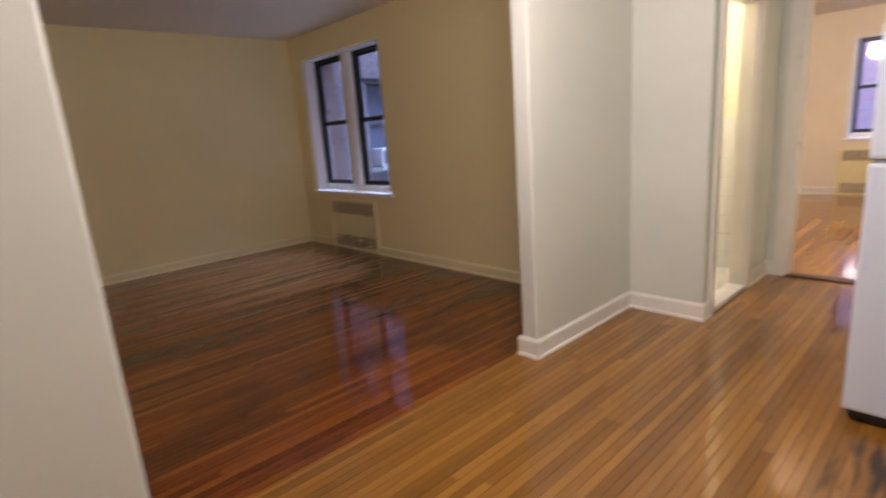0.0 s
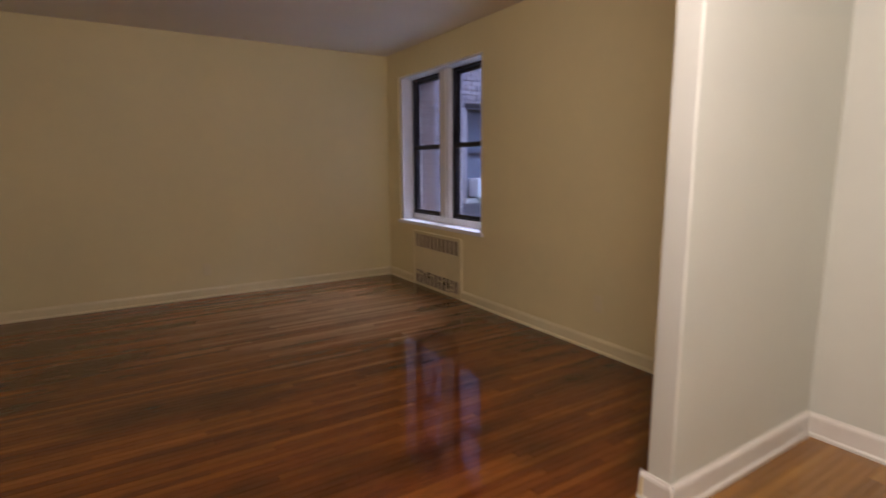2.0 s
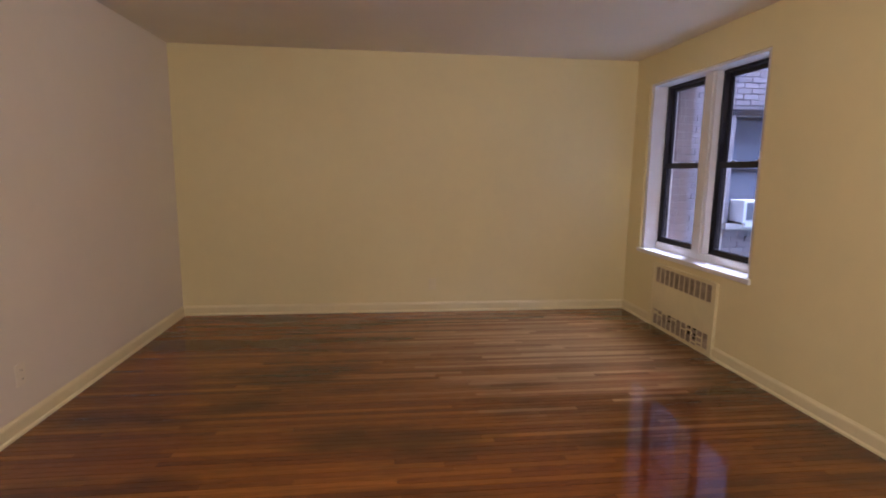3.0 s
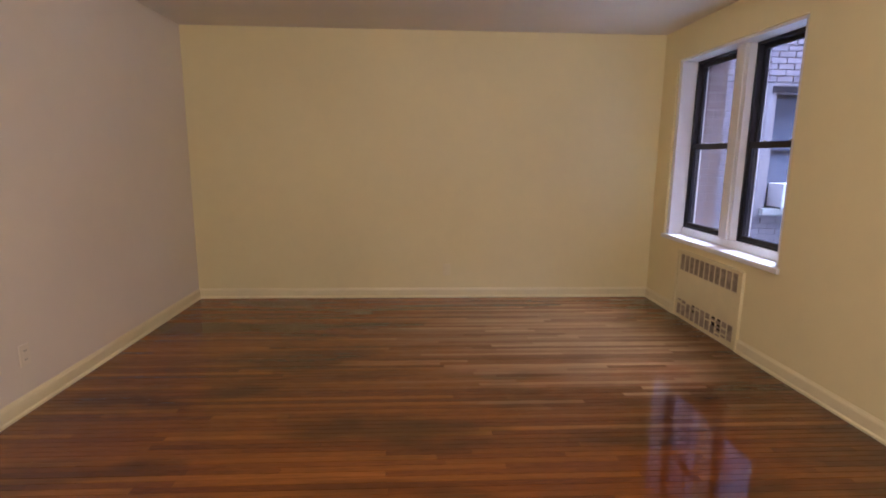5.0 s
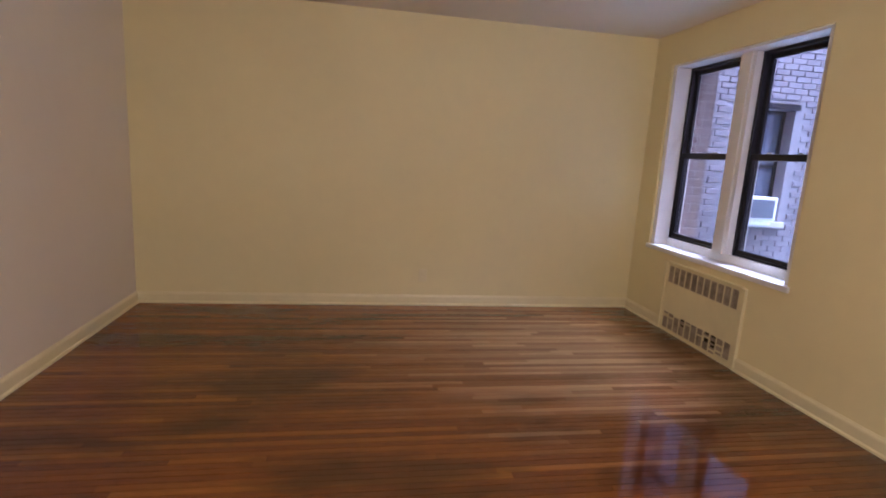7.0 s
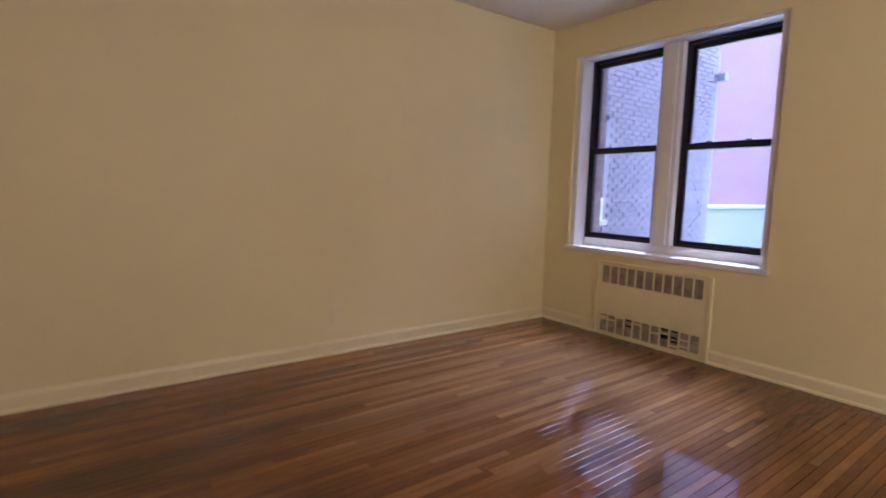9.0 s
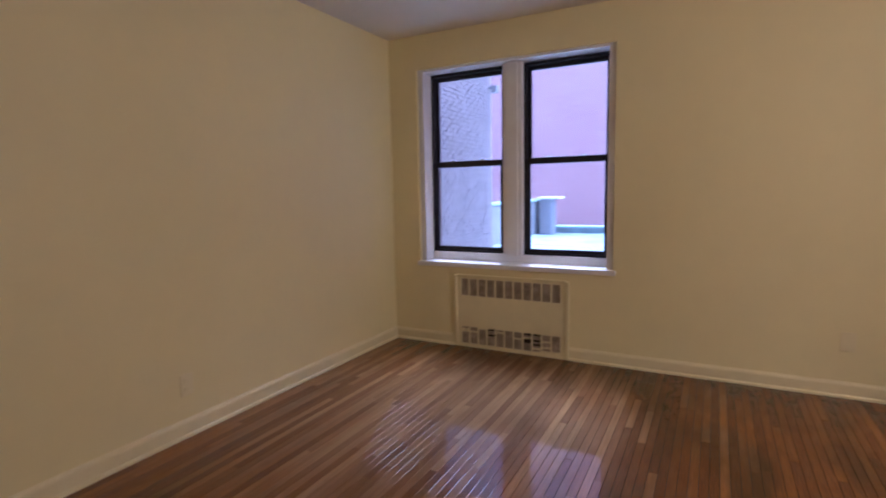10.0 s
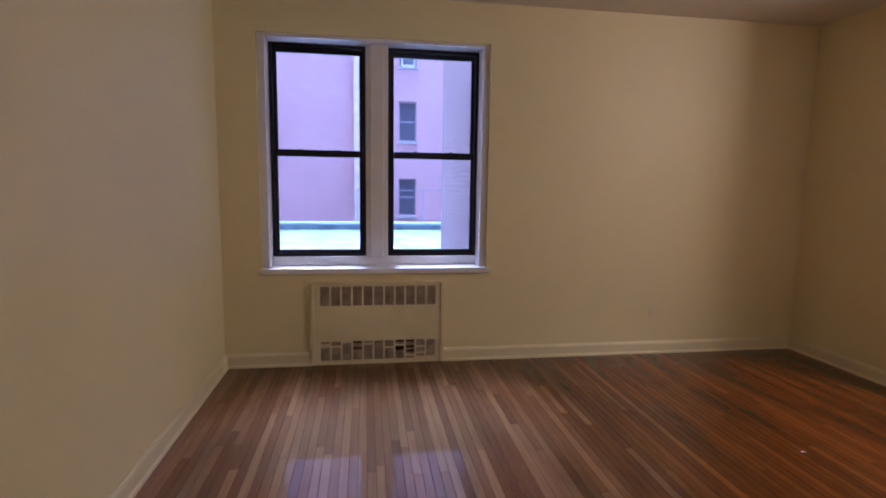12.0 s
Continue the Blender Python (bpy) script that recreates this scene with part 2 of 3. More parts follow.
PALE_RENDER = plain("pale_cement_render", (0.75, 0.60, 0.54), 0.8, 0, 0.12, 3)
STONE = plain("limestone_sill", (0.45, 0.42, 0.38), 0.8, 0, 0.15)
MORTAR = plain("mortar", (0.23, 0.205, 0.21), 0.95, 0, 0.2, 40, 0.3)
BRICK_STOPS = [(0.15, 0.125, 0.135), (0.19, 0.16, 0.17), (0.22, 0.19, 0.20), (0.26, 0.225, 0.235)]
BRICK = brickwork("brown_brick", BRICK_STOPS, (0.3, 0.28, 0.27), True)
BRICK_REST = brickwork("brown_bricks", BRICK_STOPS, (0.3, 0.28, 0.27), False)
BRICK_FAR = brickwork("brown_brick_courses", [(0.16, 0.11, 0.105), (0.25, 0.19, 0.18)], (0.28, 0.26, 0.25))
BRICK_PINK = brickwork("red_brick_courses", [(0.58, 0.31, 0.30), (0.68, 0.42, 0.40)], (0.55, 0.42, 0.40))
BRICK_WING = brickwork("wing_brick_courses", [(0.18, 0.115, 0.12), (0.26, 0.175, 0.18)], (0.34, 0.29, 0.28))
PALE_WALL = brickwork("pale_brick_courses", [(0.24, 0.24, 0.24), (0.32, 0.32, 0.31)], (0.3, 0.3, 0.29))
ASPHALT = plain("asphalt_ground", (0.06, 0.06, 0.06), 0.9, 0, 0.3, 3)
DARK_PANE = plain("dark_window_pane", (0.10, 0.11, 0.14), 0.06)


# ---------------------------------------------------------------- building blocks
def mesh_from(name, bm, material, smooth=False):
    me = bpy.data.meshes.new(name)
    bmesh.ops.recalc_face_normals(bm, faces=bm.faces)
    if smooth:
        for f in bm.faces:
            f.smooth = True
    bm.to_mesh(me)
    bm.free()
    for mt in material if isinstance(material, (list, tuple)) else [material]:
        me.materials.append(mt)
    return me


def add_box(bm, x0, x1, y0, y1, z0, z1, bevel=0.0, mi=0):
    """A box into bm, its edges rounded by bevel."""
    tmp = bmesh.new()
    bmesh.ops.create_cube(tmp, size=1.0)
    for v in tmp.verts:
        v.co = Vector(((x0 + x1) / 2 + v.co.x * (x1 - x0), (y0 + y1) / 2 + v.co.y * (y1 - y0), (z0 + z1) / 2 + v.co.z * (z1 - z0)))
    if bevel:
        bmesh.ops.bevel(tmp, geom=tmp.edges[:], offset=bevel, segments=2, affect="EDGES", profile=0.6)
    me = bpy.data.meshes.new("tmp")
    tmp.to_mesh(me)
    tmp.free()
    n = len(bm.faces)
    bm.from_mesh(me)
    bpy.data.meshes.remove(me)
    bm.faces.ensure_lookup_table()
    for f in bm.faces[n:]:
        f.material_index = mi
    return bm


def boxes(*list_of, bevel=0.0):
    bm = bmesh.new()
    for b in list_of:
        add_box(bm, *b, bevel=bevel)
    return bm


def cyl(bm, x, y, z0, z1, r0, r1=None, seg=20, axis="z"):
    r1 = r0 if r1 is None else r1
    d = z1 - z0
    turn = {"z": Matrix(), "x": Matrix.Rotation(radians(90), 4, "Y"), "y": Matrix.Rotation(radians(-90), 4, "X")}[axis]
    m = Matrix.Translation((x, y, z0)) @ turn @ Matrix.Translation((0, 0, d / 2))
    bmesh.ops.create_cone(bm, cap_ends=True, segments=seg, radius1=r0, radius2=r1, depth=d, matrix=m)
    return bm


def lathe(profile, seg=24):
    """A turned body from (radius, height) pairs."""
    bm = bmesh.new()
    rings = []
    for r, z in profile:
        rings.append([bm.verts.new((r * math.cos(2 * math.pi * i / seg), r * math.sin(2 * math.pi * i / seg), z)) for i in range(seg)])
    for a, b in zip(rings, rings[1:]):
        for i in range(seg):
            bm.faces.new((a[i], a[(i + 1) % seg], b[(i + 1) % seg], b[i]))
    bm.faces.new(rings[0])
    bm.faces.new(rings[-1])
    return bm


def structure(name, bm, material, label, smooth=False):
    ob = new(name, mesh_from(name, bm, material, smooth))
    return tagged(ob, label, name.rstrip("_0123456789").split("_")[0], kind="structure")


def thing(name, at=(0, 0, 0), label="", category="", group=""):
    ob = new(name)
    ob.location = at
    ob.empty_display_size = 0.1
    bpy.context.view_layer.update()
    return tagged(ob, label, category, group)


def part(name, bm, material, parent, label="", smooth=False):
    """One mesh, given in the thing's own coordinates, under a thing or a part."""
    ob = new(name, mesh_from(name, bm, material, smooth))
    ob.parent = parent
    if label:
        ob["label"] = label
    return ob


def wall_boxes(axis, a0, a1, b0, b1, z0, z1, openings):
    """A wall along axis ('x' or 'y') from a0 to a1, b0..b1 thick, with openings (from, to, bottom, top)."""
    bm = bmesh.new()
    us = sorted({a0, a1, *[o[0] for o in openings], *[o[1] for o in openings]})
    for p, q in zip(us, us[1:]):
        mid = (p + q) / 2
        at = z0
        for lo, hi in sorted((o[2], o[3]) for o in openings if o[0] < mid < o[1]) + [(z1, z1)]:
            if lo > at:
                if axis == "x":
                    add_box(bm, p, q, b0, b1, at, lo)
                else:
                    add_box(bm, b0, b1, p, q, at, lo)
            at = hi
    bmesh.ops.remove_doubles(bm, verts=bm.verts, dist=0.0005)
    return bm


# ---------------------------------------------------------------- plan, in metres
H = 2.475
XW, YF, XL = 3.75, 7.0, -0.628        # window wall, far wall, side wall of the living room
YPS, YPN, XP = 2.588, 2.693, 2.664     # partition: foyer face, living room face, end
XLE = 0.73                            # end of the short wall across the opening
XJ, YJ = 3.729, 2.106                  # jog beside the bathroom door
YS, YH = 0.530, 1.262                 # kitchen wall, hall wall
XF2 = 3.64                            # wall behind the refrigerator
XB, XBW = 5.010, 9.60                 # bedroom door wall, bedroom window wall
YBN, YBS = 4.29, -0.6                 # bedroom side walls
BY0, BY1, BH = 1.335, 1.965, 2.000     # bedroom doorway
XC = 2.58                             # end of the kitchen alcove
WY0, WY1, WZ0, WZ1 = 5.205, 6.745, 0.672, 2.212
CY0, CY1 = 5.503, 6.430               # radiator cover
VY0, VY1, VZ0, VZ1 = 1.72, 2.43, 0.78, 2.12   # bedroom window
EXT = 0.27

structure("wall_north", boxes((XL - 0.2, XW + EXT, YF, YF + 0.2, 0, H)), CREAM, "long plain cream-painted plaster wall of the living room")
structure("wall_west", boxes((XL - 0.2, XL, YS - 0.9, YF, 0, H)), SIDE, "off-white painted plaster side wall of living room and foyer")
structure("wall_east", wall_boxes("y", YPN, YF, XW, XW + EXT, 0, H, [(WY0, WY1, WZ0, WZ1), (CY0 + 0.025, CY1 - 0.025, 0.0, 0.575)]), CREAM,
          "cream-painted outer wall with the double window and radiator recess")
structure("wall_back_of_radiator", boxes((XW + 0.12, XW + 0.26, CY0 - 0.04, CY1 + 0.04, 0, 0.6)), DARK, "back of the radiator recess, coloured near-black for its shade")
part_bm = boxes((XP, XW + EXT, YPS, YPN, 0, H))
edges = [e for e in part_bm.edges if all(abs(v.co.x - XP) < 1e-4 for v in e.verts) and abs(e.verts[0].co.z - e.verts[1].co.z) > 1]
bmesh.ops.bevel(part_bm, geom=edges, offset=0.012, segments=3, affect="EDGES", profile=0.5)
for f in part_bm.faces:
    f.material_index = 1 if f.normal.y > 0.5 or f.calc_center_median().y > YPN - 0.001 else 0
structure("wall_partition", part_bm, [WHITE_WALL, CREAM], "free-standing end of a white partition wall, cream towards the living room")
stub = boxes((XL, XLE, YPS, YPN, 0, H))
edges = [e for e in stub.edges if all(abs(v.co.x - XLE) < 1e-4 for v in e.verts) and abs(e.verts[0].co.z - e.verts[1].co.z) > 1]
bmesh.ops.bevel(stub, geom=edges, offset=0.015, segments=3, affect="EDGES", profile=0.5)
for f in stub.faces:
    f.material_index = 1 if f.calc_center_median().y > YPN - 0.001 else 0
structure("wall_stub", stub, [WHITE_WALL, CREAM], "short white wall ending at the opening between foyer and living room")
structure("wall_jog", boxes((XJ, XJ + 0.10, YJ + 0.1, YPS, 0, H)), WHITE_WALL, "short white return wall beside the bathroom door")
structure("wall_bathroom_door", wall_boxes("x", XJ, XB, YJ, YJ + 0.1, 0, H, [(3.88, 4.52, 0, 1.97)]), WHITE_WALL, "white hall wall with the open bathroom doorway")
structure("wall_bedroom_door", wall_boxes("y", YBS, YBN, XB, XB + 0.12, 0, H, [(BY0, BY1, 0, BH)]), [WHITE_WALL], "white hall wall with the open bedroom doorway")
structure("wall_hall", boxes((XF2, XB, YH - 0.1, YH, 0, H)), WHITE_WALL, "white hall side wall behind the refrigerator")
structure("wall_behind_fridge", boxes((XF2, XF2 + 0.1, YS, YH - 0.1, 0, H)), WHITE_WALL, "white wall behind the refrigerator")
structure("wall_south", boxes((XC, XF2 + 0.1, YS - 0.1, YS, 0, H)), WHITE_WALL, "white kitchen wall beside the refrigerator")
structure("wall_alcove_side", boxes((XC, XC + 0.1, -0.4, YS - 0.1, 0, H)), WHITE_WALL, "white side wall of the kitchen alcove")
structure("wall_alcove_back", boxes((XL, XC + 0.1, -0.5, -0.4, 0, H)), WHITE_WALL, "white back wall of the kitchen alcove")

structure("wall_bedroom_window", wall_boxes("y", YBS, YBN, XBW, XBW + EXT, 0, H, [(VY0, VY1, VZ0, VZ1)]), BED_WALL, "warm white bedroom wall with a window")
structure("wall_bedroom_north", boxes((XB + 0.12, XBW, YBN, YBN + 0.02, 0, H)), BED_WALL, "warm white bedroom side wall")
structure("wall_bedroom_south", boxes((XB + 0.12, XBW, YBS - 0.1, YBS, 0, H)), BED_WALL, "warm white bedroom side wall")
structure("wall_bathroom_west", boxes((XW + EXT, XW + EXT + 0.05, YJ + 0.1, YBN, 0, H)), YELLOW_WALL, "pale yellow bathroom wall")
structure("wall_bathroom_east", boxes((XB - 0.05, XB, YJ + 0.1, YBN, 0, H)), YELLOW_WALL, "pale yellow bathroom wall over white tiles")
structure("wall_bathroom_north", boxes((XW + EXT, XB, YBN, YBN + 0.1, 0, H)), YELLOW_WALL, "pale yellow bathroom end wall")

structure("ceiling", boxes((XL - 0.2, XW + EXT, -0.5, YF + 0.2, H, H + 0.25), (XW + EXT, XBW + EXT, YBS - 0.1, YBN + 0.3, H, H + 0.25)), CEIL, "off-white painted plaster ceiling")


# ---------------------------------------------------------------- baseboards and trim
def baseboard(name, runs, h=0.095, paint=None, label="white-painted wooden baseboard with a quarter-round shoe"):
    """runs: (x0, y0, x1, y1, nx, ny): a foot line and the way into the room."""
    bm = bmesh.new()
    prof = [(0, 0), (0.024, 0), (0.023, 0.012), (0.015, 0.020), (0.014, h - 0.022), (0.011, h - 0.012), (0.006, h - 0.006), (0.004, h), (0, h)]
    for x0, y0, x1, y1, nx, ny in runs:
        rows = [[bm.verts.new((x + nx * o, y + ny * o, z)) for o, z in prof] for x, y in ((x0, y0), (x1, y1))]
        for i in range(len(prof)):
            j = (i + 1) % len(prof)
            bm.faces.new((rows[0][i], rows[0][j], rows[1][j], rows[1][i]))
        bm.faces.new(rows[0])
        bm.faces.new(rows[1][::-1])
    return structure(name, bm, paint or LIVING_TRIM, label)


baseboard("baseboard_1", [(XL, YF, XW, YF, 0, -1)])
baseboard("baseboard_2", [(XL, YPN, XL, YF, 1, 0)])
baseboard("baseboard_3", [(XW, YPN, XW, CY0, -1, 0), (XW, CY1, XW, YF, -1, 0)])
baseboard("baseboard_4", [(XP - 0.02, YPN, XW, YPN, 0, 1)])
baseboard("baseboard_5", [(XP - 0.02, YPS, XJ, YPS, 0, -1), (XP, YPS - 0.02, XP, YPN + 0.02, -1, 0)], 0.112, TRIM)
baseboard("baseboard_6", [(XJ, YJ - 0.02, XJ, YPS, -1, 0), (XJ - 0.02, YJ, 3.82, YJ, 0, -1)], 0.112, TRIM)
baseboard("baseboard_7", [(4.58, YJ, XB, YJ, 0, -1), (XB, BY1 + 0.082, XB, YJ, -1, 0)], 0.112, TRIM)
baseboard("baseboard_8", [(XC, YS, XF2, YS, 0, 1), (XF2, YH, XB, YH, 0, 1)], 0.112, TRIM)
baseboard("baseboard_9", [(XL, YPS, XLE + 0.02, YPS, 0, -1), (XLE, YPS - 0.02, XLE, YPN + 0.02, 1, 0), (XL, YPN, XLE + 0.02, YPN, 0, 1)], 0.112, TRIM)
baseboard("baseboard_10", [(XBW, YBS, XBW, 1.56, -1, 0), (XBW, 2.48, XBW, YBN, -1, 0), (XB + 0.12, YBN, XBW, YBN, 0, -1)], 0.11, TRIM)


def door_trim(name, boxes_of, label):
    return structure(name, boxes(*boxes_of, bevel=0.004), TRIM, label)


door_trim("trim_bedroom_door", [
    (XB - 0.018, XB + 0.002, BY1, BY1 + 0.082, 0, BH + 0.078), (XB - 0.018, XB + 0.002, YH + 0.001, BY0, 0, BH + 0.078), (XB - 0.018, XB + 0.002, BY0, BY1, BH, BH + 0.078),
    (XB - 0.026, XB + 0.002, YH + 0.002, BY1 + 0.092, BH + 0.078, BH + 0.1),
    (XB + 0.003, XB + 0.123, BY1 - 0.018, BY1 - 0.0005, 0, BH), (XB + 0.003, XB + 0.123, BY0 + 0.0005, BY0 + 0.018, 0, BH), (XB + 0.003, XB + 0.123, BY0 + 0.018, BY1 - 0.018, BH - 0.018, BH - 0.001)],
    "cream-white painted door casing with a plain cap")
door_trim("trim_bathroom_door", [
    (3.815, 3.88, YJ - 0.018, YJ + 0.002, 0, 2.035), (4.52, 4.60, YJ - 0.018, YJ + 0.002, 0, 2.035), (3.88, 4.52, YJ - 0.018, YJ + 0.002, 1.97, 2.035),
    (3.8805, 3.898, YJ + 0.003, YJ + 0.103, 0.03, 1.97), (4.502, 4.5195, YJ + 0.003, YJ + 0.103, 0.03, 1.97), (3.898, 4.502, YJ + 0.003, YJ + 0.103, 1.952, 1.969)],
    "cream-white painted bathroom door casing")
structure("door_saddle", boxes((3.88, 4.52, YJ - 0.01, YJ + 0.11, 0, 0.03), bevel=0.006), MARBLE, "white marble saddle in the bathroom doorway")
structure("door_threshold", boxes((XB - 0.01, XB + 0.09, BY0, BY1, 0, 0.014), bevel=0.005), THRESHOLD, "dark worn wooden threshold of the bedroom door")


# ---------------------------------------------------------------- windows
def sash(win, name, x, y0, y1, z0, z1, bar=0.042, low=0.045, top=0.04):
    """A black metal sash with its pane; x is its inner face."""
    t = 0.028
    s = part(name, boxes((x, x + t, y0, y0 + bar, z0, z1), (x, x + t, y1 - bar, y1, z0, z1), (x, x + t, y0 + bar, y1 - bar, z0, z0 + low),
                         (x, x + t, y0 + bar, y1 - bar, z1 - top, z1), bevel=0.003), BLACK, win, "black painted metal sash")
    p = part("pane", boxes((x + 0.011, x + 0.015, y0 + bar - 0.004, y1 - bar + 0.004, z0 + low - 0.004, z1 - top + 0.004)), GLASS, s, "clear glass")
    p.visible_shadow = False
    return s


def double_hung(win, x, y0, y1, z0, z1, zm):
    """A black double-hung window: frame, upper sash outside, lower sash inside."""
    part("window_frame", boxes((x - 0.006, x + 0.075, y0, y0 + 0.022, z0, z1), (x - 0.006, x + 0.075, y1 - 0.022, y1, z0, z1), (x - 0.006, x + 0.075, y0 + 0.022, y1 - 0.022, z1 - 0.022, z1),
                               (x - 0.006, x + 0.075, y0 + 0.022, y1 - 0.022, z0, z0 + 0.016), bevel=0.002), BLACK, win, "black painted metal frame")
    sash(win, "upper_sash", x + 0.038, y0 + 0.022, y1 - 0.022, zm - 0.022, z1 - 0.022, 0.022, 0.045, 0.03)
    low = sash(win, "lower_sash", x + 0.004, y0 + 0.022, y1 - 0.022, z0 + 0.016, zm + 0.025, 0.022, 0.03, 0.046)
    for k in (0.3, 0.7):
        yy = y0 + (y1 - y0) * k
        part("sash_lock", boxes((x - 0.004, x + 0.02, yy - 0.02, yy + 0.02, zm + 0.0255, zm + 0.034), bevel=0.002), STEEL, low, "small metal sash lock")


def window(name, x, y0, y1, z0, z1, mullion, label):
    win = tagged(new(name), label, "window", kind="structure")
    d = 0.16
    part("window_sill", boxes((x - 0.018, x + d, y0 - 0.02, y1 + 0.02, z0 - 0.03, z0 + 0.008), bevel=0.006), SILL, win, "thickly painted white sill")
    part("jamb", boxes((x + 0.02, x + d + 0.1, y1 - 0.048, y1, z0 + 0.008, z1), bevel=0.003), SILL, win)
    part("jamb", boxes((x + 0.02, x + d + 0.1, y0, y0 + 0.048, z0 + 0.008, z1), bevel=0.003), SILL, win)
    part("head", boxes((x + 0.02, x + d + 0.1, y0 + 0.048, y1 - 0.048, z1 - 0.02, z1), bevel=0.003), SILL, win)
    part("bottom_rail", boxes((x + d - 0.02, x + d + 0.1, y0 + 0.048, y1 - 0.048, z0 + 0.008, z0 + 0.072), bevel=0.004), SILL, win, "white painted wooden rail below the sashes")
    zm = 1.462
    if mullion:
        m0, m1 = 5.898, 6.052
        part("mullion", boxes((x + 0.10, x + d + 0.1, m0, m1, z0 + 0.072, z1 - 0.02), (x + 0.085, x + 0.10, m0 + 0.03, m1 - 0.03, z0 + 0.072, z1 - 0.02), bevel=0.004), SILL, win, "broad white painted mullion")
        double_hung(win, x + d, y0 + 0.049, m0, z0 + 0.073, z1 - 0.021, zm)
        double_hung(win, x + d, m1, y1 - 0.049, z0 + 0.073, z1 - 0.021, zm)
    else:
        double_hung(win, x + d, y0 + 0.049, y1 - 0.049, z0 + 0.073, z1 - 0.021, zm)
    return win


window("window_1", XW, WY0, WY1, WZ0, WZ1, True, "pair of black double-hung windows in a deep white recess")
window("window_2", XBW, VY0, VY1, VZ0, VZ1, False, "single black double-hung bedroom window with a white sill")


# ---------------------------------------------------------------- radiator covers
def radiator_cover(x, y0, y1, z1, label, worn):
    """A flush sheet-metal cover with a louvred grille at top and bottom, in a thin frame."""
    rc = thing("radiator_cover", (x, (y0 + y1) / 2, 0), label, "radiator cover")
    w = (y1 - y0) / 2
    gi = w - 0.058
    zt0, zt1, zb0, zb1 = z1 - 0.162, z1 - 0.025, 0.030, 0.166
    part("frame", boxes((-0.022, 0.004, w - 0.028, w, 0, z1), (-0.022, 0.004, -w, -w + 0.028, 0, z1), (-0.022, 0.004, -w + 0.028, w - 0.028, z1 - 0.012, z1 + 0.008), bevel=0.004), COVER, rc, "cream-painted wooden surround")
    part("panel", boxes((-0.014, 0.0, -w + 0.029, w - 0.029, zb1, zt0), (-0.014, 0.0, gi, w - 0.029, 0.0, zb1), (-0.014, 0.0, -w + 0.029, -gi, 0.0, zb1), (-0.014, 0.0, gi, w - 0.029, zt0, z1 - 0.013),
                        (-0.014, 0.0, -w + 0.029, -gi, zt0, z1 - 0.013), (-0.014, 0.0, -gi, gi, zt1, z1 - 0.013), (-0.014, 0.0, -gi, gi, 0.0, zb0)), COVER, rc, "cream-painted sheet-metal panel")
    n = 11
    step = 2 * gi / n
    rng = random.Random(5)
    for lower, (a, b) in ((False, (zt0, zt1)), (True, (zb0, zb1))):
        for i in range(n + 1):
            yy = -gi + i * step
            part("upright", boxes((-0.013, -0.002, max(-gi, yy - 0.0065), min(gi, yy + 0.0065), a, b)), COVER, rc)
        # the lower louvres are dented, missing in places and half painted over
        gone = {2, 3, 7} if (lower and worn) else set()
        for i in range(n):
            for k in range(9):
                if i in gone and (k == 8 or (k in (3, 4, 5) and rng.random() < 0.7)):
                    continue
                zz = a + (b - a) * (k + 0.5) / 9
                coat = COVER if rng.random() < (0.22 if lower and worn else 0.0) else GRILLE
                part("slat", boxes((-0.012, -0.004, -gi + i * step + 0.007, -gi + (i + 1) * step - 0.007, zz - 0.0058, zz + 0.0058)), coat, rc)
    # back and fins carry the recess's shade in their colour
    part("back", boxes((0.09, 0.10, -w + 0.03, w - 0.03, 0.0, z1 - 0.02)), DARK, rc, "near-black sheet standing for the shade behind the grille")
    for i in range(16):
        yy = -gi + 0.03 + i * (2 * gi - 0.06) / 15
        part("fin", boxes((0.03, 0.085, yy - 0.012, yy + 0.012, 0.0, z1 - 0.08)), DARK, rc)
    return rc


radiator_cover(XW, CY0, CY1, 0.58, "worn cream metal radiator cover under the double window", True)
radiator_cover(XBW, 1.56, 2.48, 0.64, "cream metal radiator cover under the bedroom window", False)


